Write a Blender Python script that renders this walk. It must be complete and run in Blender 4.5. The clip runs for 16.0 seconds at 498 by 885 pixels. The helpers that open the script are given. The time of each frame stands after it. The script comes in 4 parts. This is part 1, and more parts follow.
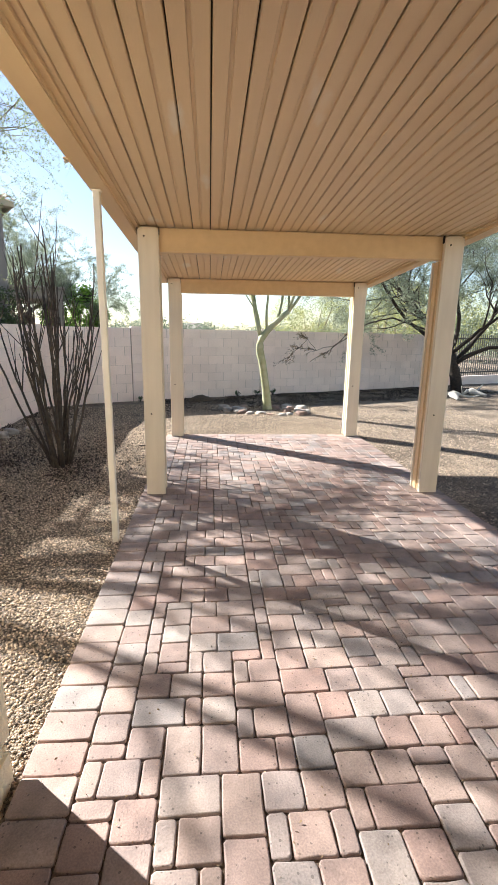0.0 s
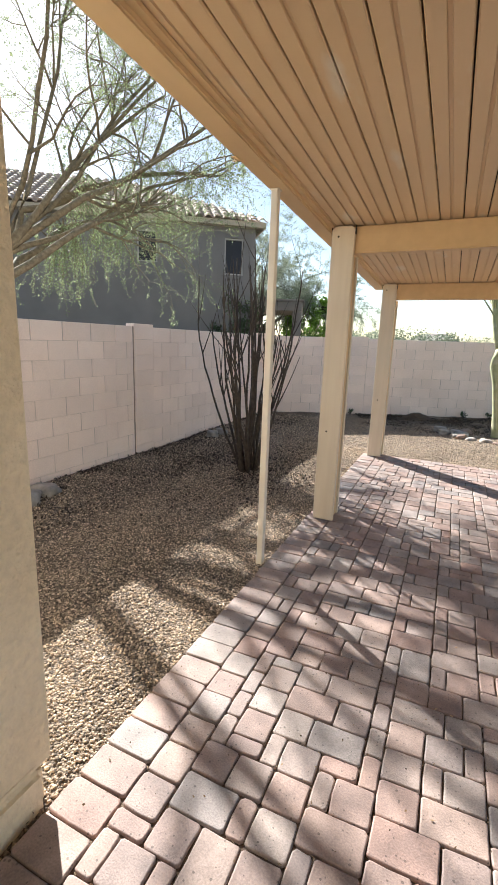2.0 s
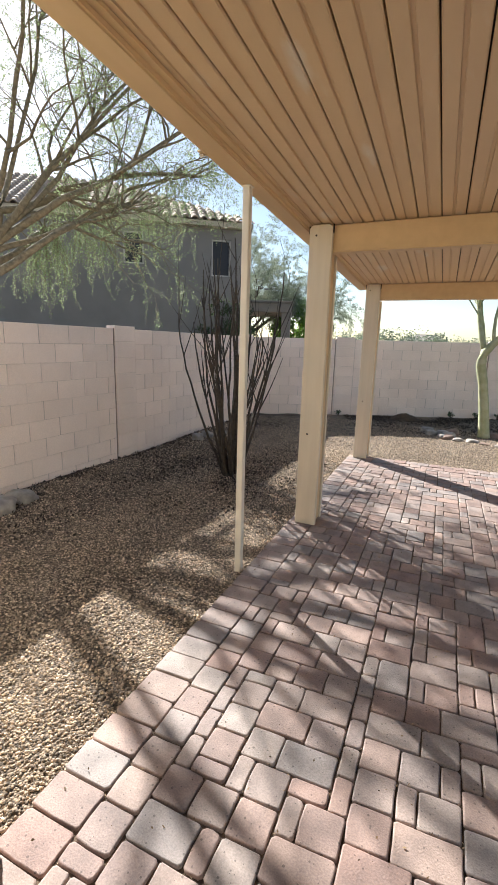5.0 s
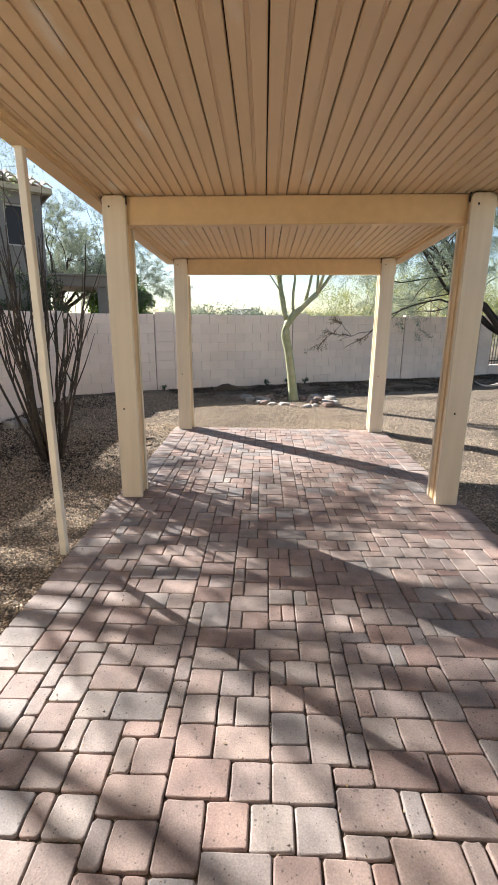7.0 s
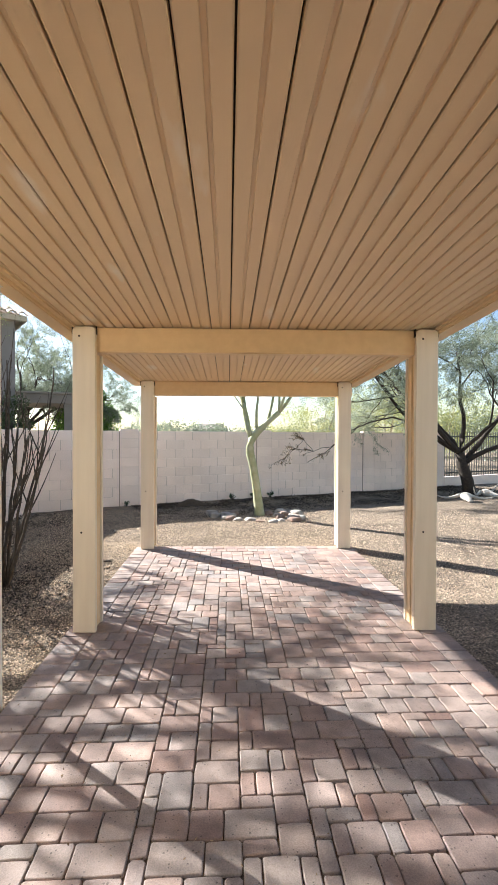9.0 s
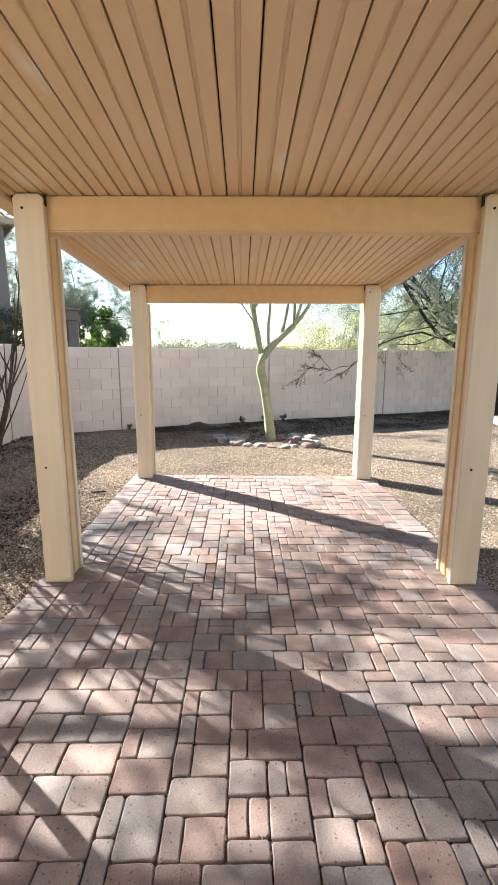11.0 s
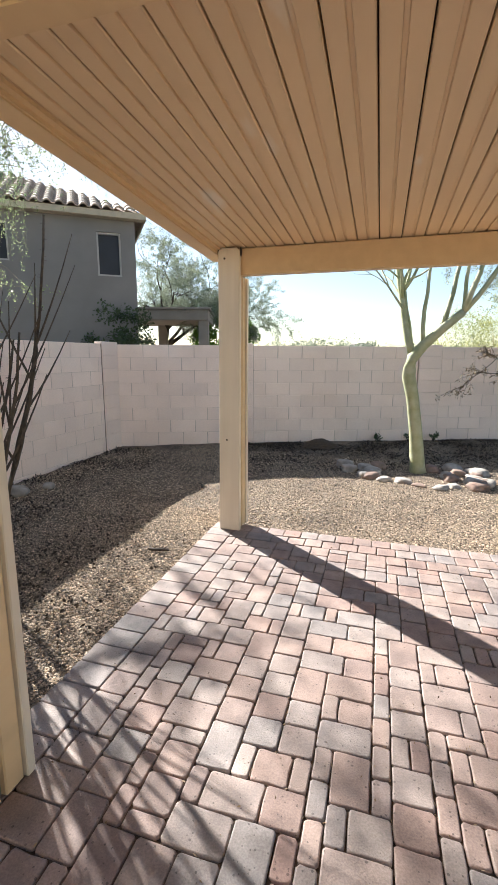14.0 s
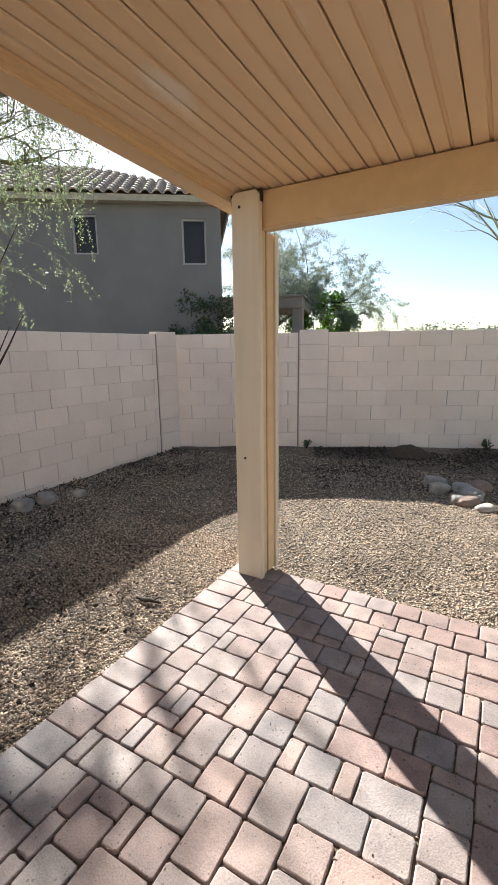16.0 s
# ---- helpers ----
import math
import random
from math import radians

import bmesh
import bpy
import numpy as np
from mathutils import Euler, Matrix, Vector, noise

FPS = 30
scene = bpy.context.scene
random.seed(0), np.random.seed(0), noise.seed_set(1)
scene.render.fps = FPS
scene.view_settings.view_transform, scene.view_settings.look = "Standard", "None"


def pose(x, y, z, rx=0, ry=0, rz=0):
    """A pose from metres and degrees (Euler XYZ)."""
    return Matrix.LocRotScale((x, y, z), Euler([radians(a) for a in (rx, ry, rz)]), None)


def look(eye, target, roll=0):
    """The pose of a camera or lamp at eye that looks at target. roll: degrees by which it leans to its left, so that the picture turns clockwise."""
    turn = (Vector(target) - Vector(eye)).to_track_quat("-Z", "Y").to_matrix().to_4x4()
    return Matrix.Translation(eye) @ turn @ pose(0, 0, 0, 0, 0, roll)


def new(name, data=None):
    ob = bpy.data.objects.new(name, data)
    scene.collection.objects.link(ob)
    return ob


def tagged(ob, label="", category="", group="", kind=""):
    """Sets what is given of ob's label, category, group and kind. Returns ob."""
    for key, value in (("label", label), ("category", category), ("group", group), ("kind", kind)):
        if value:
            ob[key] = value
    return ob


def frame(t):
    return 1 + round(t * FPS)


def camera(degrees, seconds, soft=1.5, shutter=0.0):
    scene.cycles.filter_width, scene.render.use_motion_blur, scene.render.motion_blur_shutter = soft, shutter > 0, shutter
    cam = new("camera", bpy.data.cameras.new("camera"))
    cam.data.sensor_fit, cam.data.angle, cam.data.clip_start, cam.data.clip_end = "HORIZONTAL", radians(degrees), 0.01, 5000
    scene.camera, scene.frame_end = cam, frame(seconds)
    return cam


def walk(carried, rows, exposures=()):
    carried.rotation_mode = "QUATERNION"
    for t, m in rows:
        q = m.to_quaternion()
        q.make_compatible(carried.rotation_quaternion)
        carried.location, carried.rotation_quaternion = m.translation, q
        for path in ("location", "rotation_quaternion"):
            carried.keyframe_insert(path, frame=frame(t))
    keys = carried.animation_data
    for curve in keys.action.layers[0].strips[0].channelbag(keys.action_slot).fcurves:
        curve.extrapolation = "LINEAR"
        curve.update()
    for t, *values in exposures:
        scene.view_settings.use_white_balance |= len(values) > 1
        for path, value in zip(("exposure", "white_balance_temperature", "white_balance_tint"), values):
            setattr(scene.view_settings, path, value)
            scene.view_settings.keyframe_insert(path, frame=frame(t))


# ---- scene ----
cam = camera(57.9, 16.0, 0.6)
PATH = [
    (0, (0.042, -0.01, 1.486), (0.174, 1.932, 1.028), 0.9),
    (0.5, (0.088, 0.192, 1.461), (-0.01, 2.136, 0.999), 1.1),
    (1, (0.208, 0.356, 1.472), (-0.195, 2.259, 1.006), -0.3),
    (1.5, (0.354, 0.415, 1.497), (-0.385, 2.215, 1.035), 1.7),
    (2, (0.405, 0.493, 1.495), (-0.42, 2.261, 1.056), 2.0),
    (2.5, (0.418, 0.605, 1.5), (-0.33, 2.416, 1.098), 2.9),
    (3, (0.409, 0.674, 1.496), (-0.284, 2.51, 1.11), 2.8),
    (3.2, (0.392, 0.689, 1.481), (-0.3, 2.527, 1.102), 2.8),
    (5.5, (0.514, 0.587, 1.497), (-0.293, 2.362, 1.052), 1.4),
    (6, (0.566, 0.558, 1.485), (0.123, 2.449, 1.008), 0.9),
    (6.5, (0.599, 0.527, 1.474), (0.438, 2.454, 0.963), 0.5),
    (7, (0.641, 0.522, 1.478), (0.541, 2.451, 0.961), 0.3),
    (7.5, (0.626, 0.493, 1.523), (0.635, 2.476, 1.268), -0.1),
    (8, (0.651, 0.438, 1.549), (0.692, 2.437, 1.509), 0.1),
    (8.2, (0.623, 0.461, 1.553), (0.681, 2.46, 1.538), -0.0),
    (10.3, (0.693, 0.994, 1.49), (0.723, 2.974, 1.217), 0.5),
    (10.5, (0.71, 1.073, 1.499), (0.736, 3.043, 1.157), 0.4),
    (11, (0.718, 1.376, 1.475), (0.705, 3.34, 1.098), 0.2),
    (11.5, (0.705, 1.702, 1.476), (0.652, 3.662, 1.078), 0.7),
    (12, (0.674, 2.006, 1.499), (0.629, 3.964, 1.096), 0.8),
    (12.5, (0.658, 2.307, 1.467), (0.466, 4.262, 1.087), 0.1),
    (13, (0.657, 2.634, 1.464), (0.337, 4.571, 1.08), -0.2),
    (13.5, (0.603, 2.981, 1.461), (0.268, 4.915, 1.079), -0.2),
    (14, (0.648, 3.277, 1.455), (0.065, 5.154, 1.08), 0.3),
    (14.5, (0.677, 3.55, 1.448), (-0.156, 5.326, 1.058), 2.1),
    (15, (0.64, 3.874, 1.434), (-0.315, 5.585, 1.034), 0.6),
    (15.5, (0.698, 4.151, 1.43), (-0.28, 5.846, 1.017), -0.8),
    (16, (0.775, 4.427, 1.44), (-0.225, 6.109, 1.027), -0.8),
]
STOPS = [(0, 1.88), (0.5, 1.86), (2, 1.74), (3.2, 1.7), (5.5, 1.52), (6.5, 1.6), (7.5, 1.62), (8.2, 1.88), (10.5, 2.05), (11, 2.06), (12.5, 1.95), (13.5, 1.82), (14.5, 1.7), (15, 1.68), (16, 1.57)]
walk(cam, [(t, look(eye, target, roll)) for t, eye, target, roll in PATH], STOPS)

# ---- light ----
SUN_EL, SUN_DIR = 31.5, (-0.80, 0.60)
world = bpy.data.worlds.new("world")
scene.world = world
world.use_nodes = True
wn = world.node_tree
sky = wn.nodes.new("ShaderNodeTexSky")
sky.sky_type, sky.sun_disc = "NISHITA", False
sky.sun_elevation = radians(SUN_EL)
sky.sun_rotation = math.atan2(SUN_DIR[0], SUN_DIR[1])
sky.air_density, sky.dust_density, sky.ozone_density = 1.0, 0.4, 1.2
wn.links.new(sky.outputs[0], wn.nodes["Background"].inputs[0])
wn.nodes["Background"].inputs[1].default_value = 0.057
sun_data = bpy.data.lights.new("sun", "SUN")
sun_data.energy, sun_data.angle, sun_data.color = 5.0, radians(0.55), (1.0, 0.97, 0.92)
sun = new("sun", sun_data)
e = radians(SUN_EL)
sun.matrix_world = look((-8, 6, 12), (-8 - SUN_DIR[0] * math.cos(e), 6 - SUN_DIR[1] * math.cos(e), 12 - math.sin(e)))

# ---- materials ----
MATS = {}


def mat(name, col, rough=0.7, col2=None, scale=8.0, bump=0.0, bump_scale=60.0, metal=0.0, island=0.0, rand=0.0, spec=0.5, stretch=None, detail=6.0, lo=0.35, hi=0.65, fine=0.0, world_co=False, dist=0.01):
    """A procedural surface: two colours mixed by noise, a finer grain, bump, and a shift of brightness by object or by island."""
    m = bpy.data.materials.new(name)
    m.use_nodes = True
    n, l = m.node_tree.nodes, m.node_tree.links
    b = n["Principled BSDF"]
    b.inputs["Roughness"].default_value = rough
    b.inputs["Metallic"].default_value = metal
    b.inputs["Specular IOR Level"].default_value = spec
    tc = n.new("ShaderNodeTexCoord")
    co = n.new("ShaderNodeNewGeometry").outputs["Position"] if world_co else tc.outputs["Object"]
    if stretch:
        mp = n.new("ShaderNodeMapping")
        mp.inputs["Scale"].default_value = stretch
        l.new(co, mp.inputs[0])
        co = mp.outputs[0]
    out = None
    if col2 is None:
        col2 = tuple(c * 0.86 for c in col)
    nz = n.new("ShaderNodeTexNoise")
    nz.inputs["Scale"].default_value, nz.inputs["Detail"].default_value = scale, detail
    l.new(co, nz.inputs["Vector"])
    rp = n.new("ShaderNodeMapRange")
    rp.inputs[1].default_value, rp.inputs[2].default_value = lo, hi
    l.new(nz.outputs[0], rp.inputs[0])
    mx = n.new("ShaderNodeMix")
    mx.data_type = "RGBA"
    mx.inputs["A"].default_value, mx.inputs["B"].default_value = (*col, 1), (*col2, 1)
    l.new(rp.outputs[0], mx.inputs[0])
    out = mx.outputs["Result"]
    if fine:
        nf = n.new("ShaderNodeTexNoise")
        nf.inputs["Scale"].default_value, nf.inputs["Detail"].default_value = bump_scale, 3
        l.new(co, nf.inputs["Vector"])
        rf = n.new("ShaderNodeMapRange")
        rf.inputs[1].default_value, rf.inputs[2].default_value = 0.3, 0.7
        rf.inputs[3].default_value, rf.inputs[4].default_value = 1 - fine, 1 + fine
        l.new(nf.outputs[0], rf.inputs[0])
        out = scaled(n, l, out, rf.outputs[0])
    if island or rand:
        if rand:
            src = n.new("ShaderNodeObjectInfo").outputs["Random"]
        else:
            src = n.new("ShaderNodeNewGeometry").outputs["Random Per Island"]
        a = rand or island
        r2 = n.new("ShaderNodeMapRange")
        r2.inputs[3].default_value, r2.inputs[4].default_value = 1 - a, 1 + a
        l.new(src, r2.inputs[0])
        out = scaled(n, l, out, r2.outputs[0])
    l.new(out, b.inputs["Base Color"])
    if bump:
        bn = n.new("ShaderNodeTexNoise")
        bn.inputs["Scale"].default_value, bn.inputs["Detail"].default_value = bump_scale, 5
        l.new(co, bn.inputs["Vector"])
        bp = n.new("ShaderNodeBump")
        bp.inputs["Strength"].default_value, bp.inputs["Distance"].default_value = bump, dist
        l.new(bn.outputs[0], bp.inputs["Height"])
        l.new(bp.outputs[0], b.inputs["Normal"])
    MATS[name] = m
    return m


def scaled(n, l, colour, factor):
    v = n.new("ShaderNodeVectorMath")
    v.operation = "SCALE"
    l.new(colour, v.inputs[0])
    l.new(factor, v.inputs["Scale"])
    return v.outputs[0]


def leaf_mat(name, col, col2=None, through_light=0.45, scale=2.0):
    m = mat(name, col, 0.55, col2, scale, island=0.35)
    n, l = m.node_tree.nodes, m.node_tree.links
    b = n["Principled BSDF"]
    tr = n.new("ShaderNodeBsdfTranslucent")
    l.new(b.inputs["Base Color"].links[0].from_socket, tr.inputs["Color"])
    mx = n.new("ShaderNodeMixShader")
    mx.inputs[0].default_value = through_light
    l.new(b.outputs[0], mx.inputs[1])
    l.new(tr.outputs[0], mx.inputs[2])
    l.new(mx.outputs[0], n["Material Output"].inputs["Surface"])
    return m


def gravel_mat():
    """Crushed granite: a cell for each stone, its own tint, shade painted dark between the stones."""
    m = mat("decomposed granite", (0.35, 0.272, 0.198), 0.95, (0.17, 0.127, 0.092), 1.3, fine=0.12, bump_scale=9)
    n, l = m.node_tree.nodes, m.node_tree.links
    b = n["Principled BSDF"]
    tc = n.new("ShaderNodeTexCoord")
    vo = n.new("ShaderNodeTexVoronoi")
    vo.inputs["Scale"].default_value = 92
    l.new(tc.outputs["Object"], vo.inputs["Vector"])
    sp = n.new("ShaderNodeSeparateColor")
    l.new(vo.outputs["Color"], sp.inputs[0])
    tone = n.new("ShaderNodeMapRange")
    tone.inputs[3].default_value, tone.inputs[4].default_value = 0.25, 1.75
    l.new(sp.outputs[0], tone.inputs[0])
    # Shade between stones, put into the colour: darker towards each cell's edge.
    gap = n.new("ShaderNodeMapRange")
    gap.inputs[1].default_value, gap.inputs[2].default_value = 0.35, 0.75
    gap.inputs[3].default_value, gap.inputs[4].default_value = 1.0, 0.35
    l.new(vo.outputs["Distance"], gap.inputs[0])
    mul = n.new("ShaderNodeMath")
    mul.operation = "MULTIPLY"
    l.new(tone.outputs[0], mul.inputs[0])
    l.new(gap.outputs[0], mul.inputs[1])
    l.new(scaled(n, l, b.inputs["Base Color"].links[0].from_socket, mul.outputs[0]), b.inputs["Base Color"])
    bp = n.new("ShaderNodeBump")
    bp.invert = True
    bp.inputs["Strength"].default_value, bp.inputs["Distance"].default_value = 1.0, 0.008
    l.new(vo.outputs["Distance"], bp.inputs["Height"])
    l.new(bp.outputs[0], b.inputs["Normal"])
    return m


M_STUCCO = mat("cream stucco", (0.86, 0.74, 0.54), 0.9, (0.80, 0.68, 0.48), 3, 0.8, 42, fine=0.06, dist=0.022)
M_TAN = mat("tan painted aluminium", (0.74, 0.545, 0.315), 0.42, (0.69, 0.50, 0.285), 2.0, 0.08, 30, stretch=(6, 0.6, 6))
# Tan with rare paler patches from a thresholded noise.
M_PAN = mat("pale-patched tan painted aluminium", (0.75, 0.56, 0.345), 0.4, (0.80, 0.70, 0.56), 1.1, 0.06, 30, stretch=(4, 1, 4), lo=0.64, hi=0.72)
M_CREAM = mat("cream painted aluminium", (0.76, 0.675, 0.54), 0.45, (0.70, 0.615, 0.485), 3, 0.06, 40, stretch=(5, 5, 0.5))
M_POLE = mat("off-white painted steel", (0.80, 0.76, 0.67), 0.45, (0.74, 0.69, 0.6), 4)
M_STEEL = mat("galvanised steel", (0.55, 0.54, 0.52), 0.35, metal=0.9)
# Near-black for gap shade put into colour; also the screw heads.
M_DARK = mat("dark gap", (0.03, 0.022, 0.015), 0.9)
M_BLOCK = mat("painted block", (0.94, 0.795, 0.71), 0.92, (0.86, 0.72, 0.64), 1.6, 0.6, 90, rand=0.045, fine=0.06, world_co=True)
M_JOINT = mat("painted mortar", (0.80, 0.69, 0.61), 0.95, (0.48, 0.40, 0.35), 2.2, 0.3, 80)
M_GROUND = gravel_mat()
M_PEBBLE = mat("gravel stone", (0.56, 0.455, 0.34), 0.9, (0.19, 0.137, 0.1), 60, island=0.8)
M_SAND = mat("joint sand", (0.085, 0.06, 0.043), 0.95, (0.14, 0.10, 0.07), 30, 0.6, 150)
M_GREY = mat("grey stucco", (0.222, 0.214, 0.206), 0.92, (0.196, 0.188, 0.18), 1.2, 0.4, 40)
M_BARK = mat("mesquite bark", (0.24, 0.20, 0.13), 0.9, (0.14, 0.115, 0.075), 20, 0.8, 60)
M_LEAF = leaf_mat("mesquite leaf", (0.31, 0.37, 0.20), (0.19, 0.25, 0.12))
M_BARK_DARK = mat("dark mesquite bark", (0.055, 0.042, 0.034), 0.9, (0.03, 0.023, 0.018), 20, 0.8, 60)
M_LEAF_GREY = leaf_mat("grey-green leaf", (0.27, 0.305, 0.215), (0.15, 0.19, 0.125))
M_PALO = mat("palo verde bark", (0.29, 0.31, 0.16), 0.7, (0.40, 0.40, 0.26), 9, 0.3, 50)
M_LEAF_PALO = leaf_mat("palo verde leaf", (0.22, 0.26, 0.08))
M_CANE = mat("ocotillo cane", (0.045, 0.034, 0.027), 0.85, (0.09, 0.07, 0.052), 25, 0.6, 90)
M_SCREEN = mat("dark sun screen", (0.016, 0.019, 0.03), 0.55, (0.012, 0.015, 0.02), 2)
M_FRAME = mat("window frame", (0.42, 0.41, 0.39), 0.6)
M_FASCIA = mat("cream fascia", (0.50, 0.44, 0.33), 0.7)
M_TILE = mat("barrel tile", (0.46, 0.36, 0.27), 0.85, (0.34, 0.26, 0.2), 5, rand=0.22)
M_RAMADA = mat("grey-tan stucco", (0.33, 0.29, 0.245), 0.92, (0.29, 0.25, 0.21), 2)
M_LEAF_CITRUS = leaf_mat("citrus leaf", (0.15, 0.28, 0.035), (0.09, 0.19, 0.025), 0.4)
M_LEAF_DARK = leaf_mat("dark green leaf", (0.06, 0.09, 0.035), None, 0.3)
M_LEAF_YELLOW = leaf_mat("yellow-green leaf", (0.37, 0.37, 0.12), (0.25, 0.28, 0.10), 0.45, 1.2)
M_LEAF_HAZE = leaf_mat("hazy desert leaf", (0.25, 0.29, 0.20), (0.18, 0.22, 0.15), 0.25, 1)
M_IRON = mat("black iron", (0.02, 0.02, 0.02), 0.5)
M_ROCK = mat("grey rock", (0.42, 0.385, 0.345), 0.85, (0.25, 0.225, 0.2), 9, 0.7, 40)
M_ROCK_RED = mat("reddish rock", (0.30, 0.20, 0.16), 0.85, (0.2, 0.15, 0.12), 9, 0.7, 40)
M_ROCK_PALE = mat("pale rock", (0.55, 0.52, 0.47), 0.85, (0.4, 0.37, 0.33), 9, 0.6, 40)
M_LITTER = mat("dry leaf", (0.22, 0.15, 0.08), 0.8, island=0.5)
M_DEBRIS = mat("dark leaf debris", (0.075, 0.055, 0.038), 0.9, (0.035, 0.026, 0.02), 20, island=0.6)
M_SCRAP = mat("pale dry scrap", (0.36, 0.27, 0.18), 0.85, (0.2, 0.14, 0.09), 30, island=0.5)
M_CAULK = mat("dark caulk", (0.36, 0.28, 0.24), 0.9, (0.27, 0.21, 0.18), 6)
M_SOIL = mat("dark soil", (0.10, 0.07, 0.045), 0.95, (0.06, 0.042, 0.03), 30, 0.9, 90)


# ---- builders ----
def obj(name, verts, faces, material, parent=None, smooth=False, label=""):
    me = bpy.data.meshes.new(name)
    me.from_pydata(verts, [], faces)
    if material:
        me.materials.append(material)
    if smooth:
        me.shade_smooth()
    ob = new(name, me)
    if parent:
        ob.parent = parent
    if label:
        ob["label"] = label
    return ob


def part(name, bm, material, parent=None, label="", smooth=False):
    me = bpy.data.meshes.new(name)
    bm.to_mesh(me)
    bm.free()
    me.materials.append(material)
    if smooth:
        me.shade_smooth()
    ob = new(name, me)
    if parent:
        ob.parent = parent
    if label:
        ob["label"] = label
    return ob


def box_bm(x0, y0, z0, x1, y1, z1, bevel=0.0, bm=None, seg=1):
    own = bmesh.new()
    bmesh.ops.create_cube(own, size=1, matrix=Matrix.Translation(((x0 + x1) / 2, (y0 + y1) / 2, (z0 + z1) / 2)) @ Matrix.Diagonal((x1 - x0, y1 - y0, z1 - z0, 1)))
    if bevel:
        bmesh.ops.bevel(own, geom=own.edges[:], offset=bevel, segments=seg, affect="EDGES")
    if bm is None:
        return own
    join_bm(bm, own)
    return bm


def join_bm(bm, own):
    me = bpy.data.meshes.new("scratch")
    own.to_mesh(me)
    own.free()
    bm.from_mesh(me)
    bpy.data.meshes.remove(me)


def prism_bm(outline, axis_from, axis_to, plane="xz", bm=None):
    """A closed outline pushed along the third axis."""
    bm = bm or bmesh.new()
    def at(a, b, c):
        return {"xz": (a, c, b), "yz": (c, a, b), "xy": (a, b, c)}[plane]
    v0 = [bm.verts.new(at(a, b, axis_from)) for a, b in outline]
    v1 = [bm.verts.new(at(a, b, axis_to)) for a, b in outline]
    n = len(outline)
    for i in range(n):
        bm.faces.new((v0[i], v0[(i + 1) % n], v1[(i + 1) % n], v1[i]))
    bm.faces.new(v0[::-1])
    bm.faces.new(v1)
    bmesh.ops.recalc_face_normals(bm, faces=bm.faces[:])
    return bm


def empty(name, loc, label="", category="", group="", kind="", rz=0.0):
    ob = new(name)
    ob.matrix_world = pose(*loc, 0, 0, rz)
    return tagged(ob, label, category, group, kind)


def tube_data(V, F, pts, radii, sides=6):
    """A tapered tube along pts, added to the lists V and F."""
    base = len(V)
    up = Vector((0.31, 0.17, 0.93))
    for i, p in enumerate(pts):
        a, b = pts[max(i - 1, 0)], pts[min(i + 1, len(pts) - 1)]
        d = (b - a).normalized()
        s = d.cross(up)
        if s.length < 0.05:
            s = d.cross(Vector((1, 0, 0)))
        s.normalize()
        t = s.cross(d)
        for k in range(sides):
            an = 2 * math.pi * k / sides
            V.append(tuple(p + radii[i] * (math.cos(an) * s + math.sin(an) * t)))
    for i in range(len(pts) - 1):
        for k in range(sides):
            k2 = (k + 1) % sides
            F.append((base + i * sides + k, base + i * sides + k2, base + (i + 1) * sides + k2, base + (i + 1) * sides + k))
    F.append(tuple(base + k for k in range(sides))[::-1])
    F.append(tuple(base + (len(pts) - 1) * sides + k for k in range(sides)))


# ---- ground ----
def ground_z(x, y):
    """Gravel level: just under the pavers, lower by the west wall, a little higher at the back."""
    low = -0.035 - 0.035 * min(max((-0.7 - x) / 2.5, 0), 1)
    t = min(max((y - 6.5) / 3.5, 0), 1)
    return low + t * (0.065 - 0.02 * min(max((x + 3) / 6, 0), 1))


def build_ground():
    xs = sorted(set([-250, -120, -60, -30, -16, -10] + [round(-6 + 0.12 * i, 3) for i in range(150)] + [13, 16, 22, 35, 60, 120, 250]))
    ys = sorted(set([-250, -120, -60, -30, -14, -8, -5] + [round(-3 + 0.12 * i, 3) for i in range(150)] + [16, 20, 26, 35, 60, 120, 250]))
    V, F = [], []
    for y in ys:
        for x in xs:
            z = ground_z(x, y)
            z += 0.022 * noise.noise((x * 0.9, y * 0.9, 0)) + 0.012 * noise.noise((x * 3.1, y * 3.1, 4))
            if -0.95 < x < 2.5 and y < 7.1:
                z = min(z, -0.05) if (-0.6 < x < 2.2 and y < 6.7) else min(z, -0.02)
            V.append((x, y, z))
    w = len(xs)
    for j in range(len(ys) - 1):
        for i in range(w - 1):
            F.append((j * w + i, j * w + i + 1, (j + 1) * w + i + 1, (j + 1) * w + i))
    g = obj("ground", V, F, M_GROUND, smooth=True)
    return tagged(g, "tan decomposed granite gravel covering the yard", "ground", kind="structure")


ground = build_ground()

# ---- patio cover ----
X0, X1 = -0.645, 2.025          # outer edge of the west planks, inner edge of the east planks
PW = 0.175                      # plank width
POST_Y = (4.122, 6.708)         # front of the two pairs of posts
SLOPE = -0.0405
DROP = 0.202                      # depth of the cross beams under the soffit


def skew(y):
    """The patio runs a little west of north."""
    return -0.021 * (y - 3.2)


def soffit(y):
    return 2.384 + SLOPE * (y - 4.122)


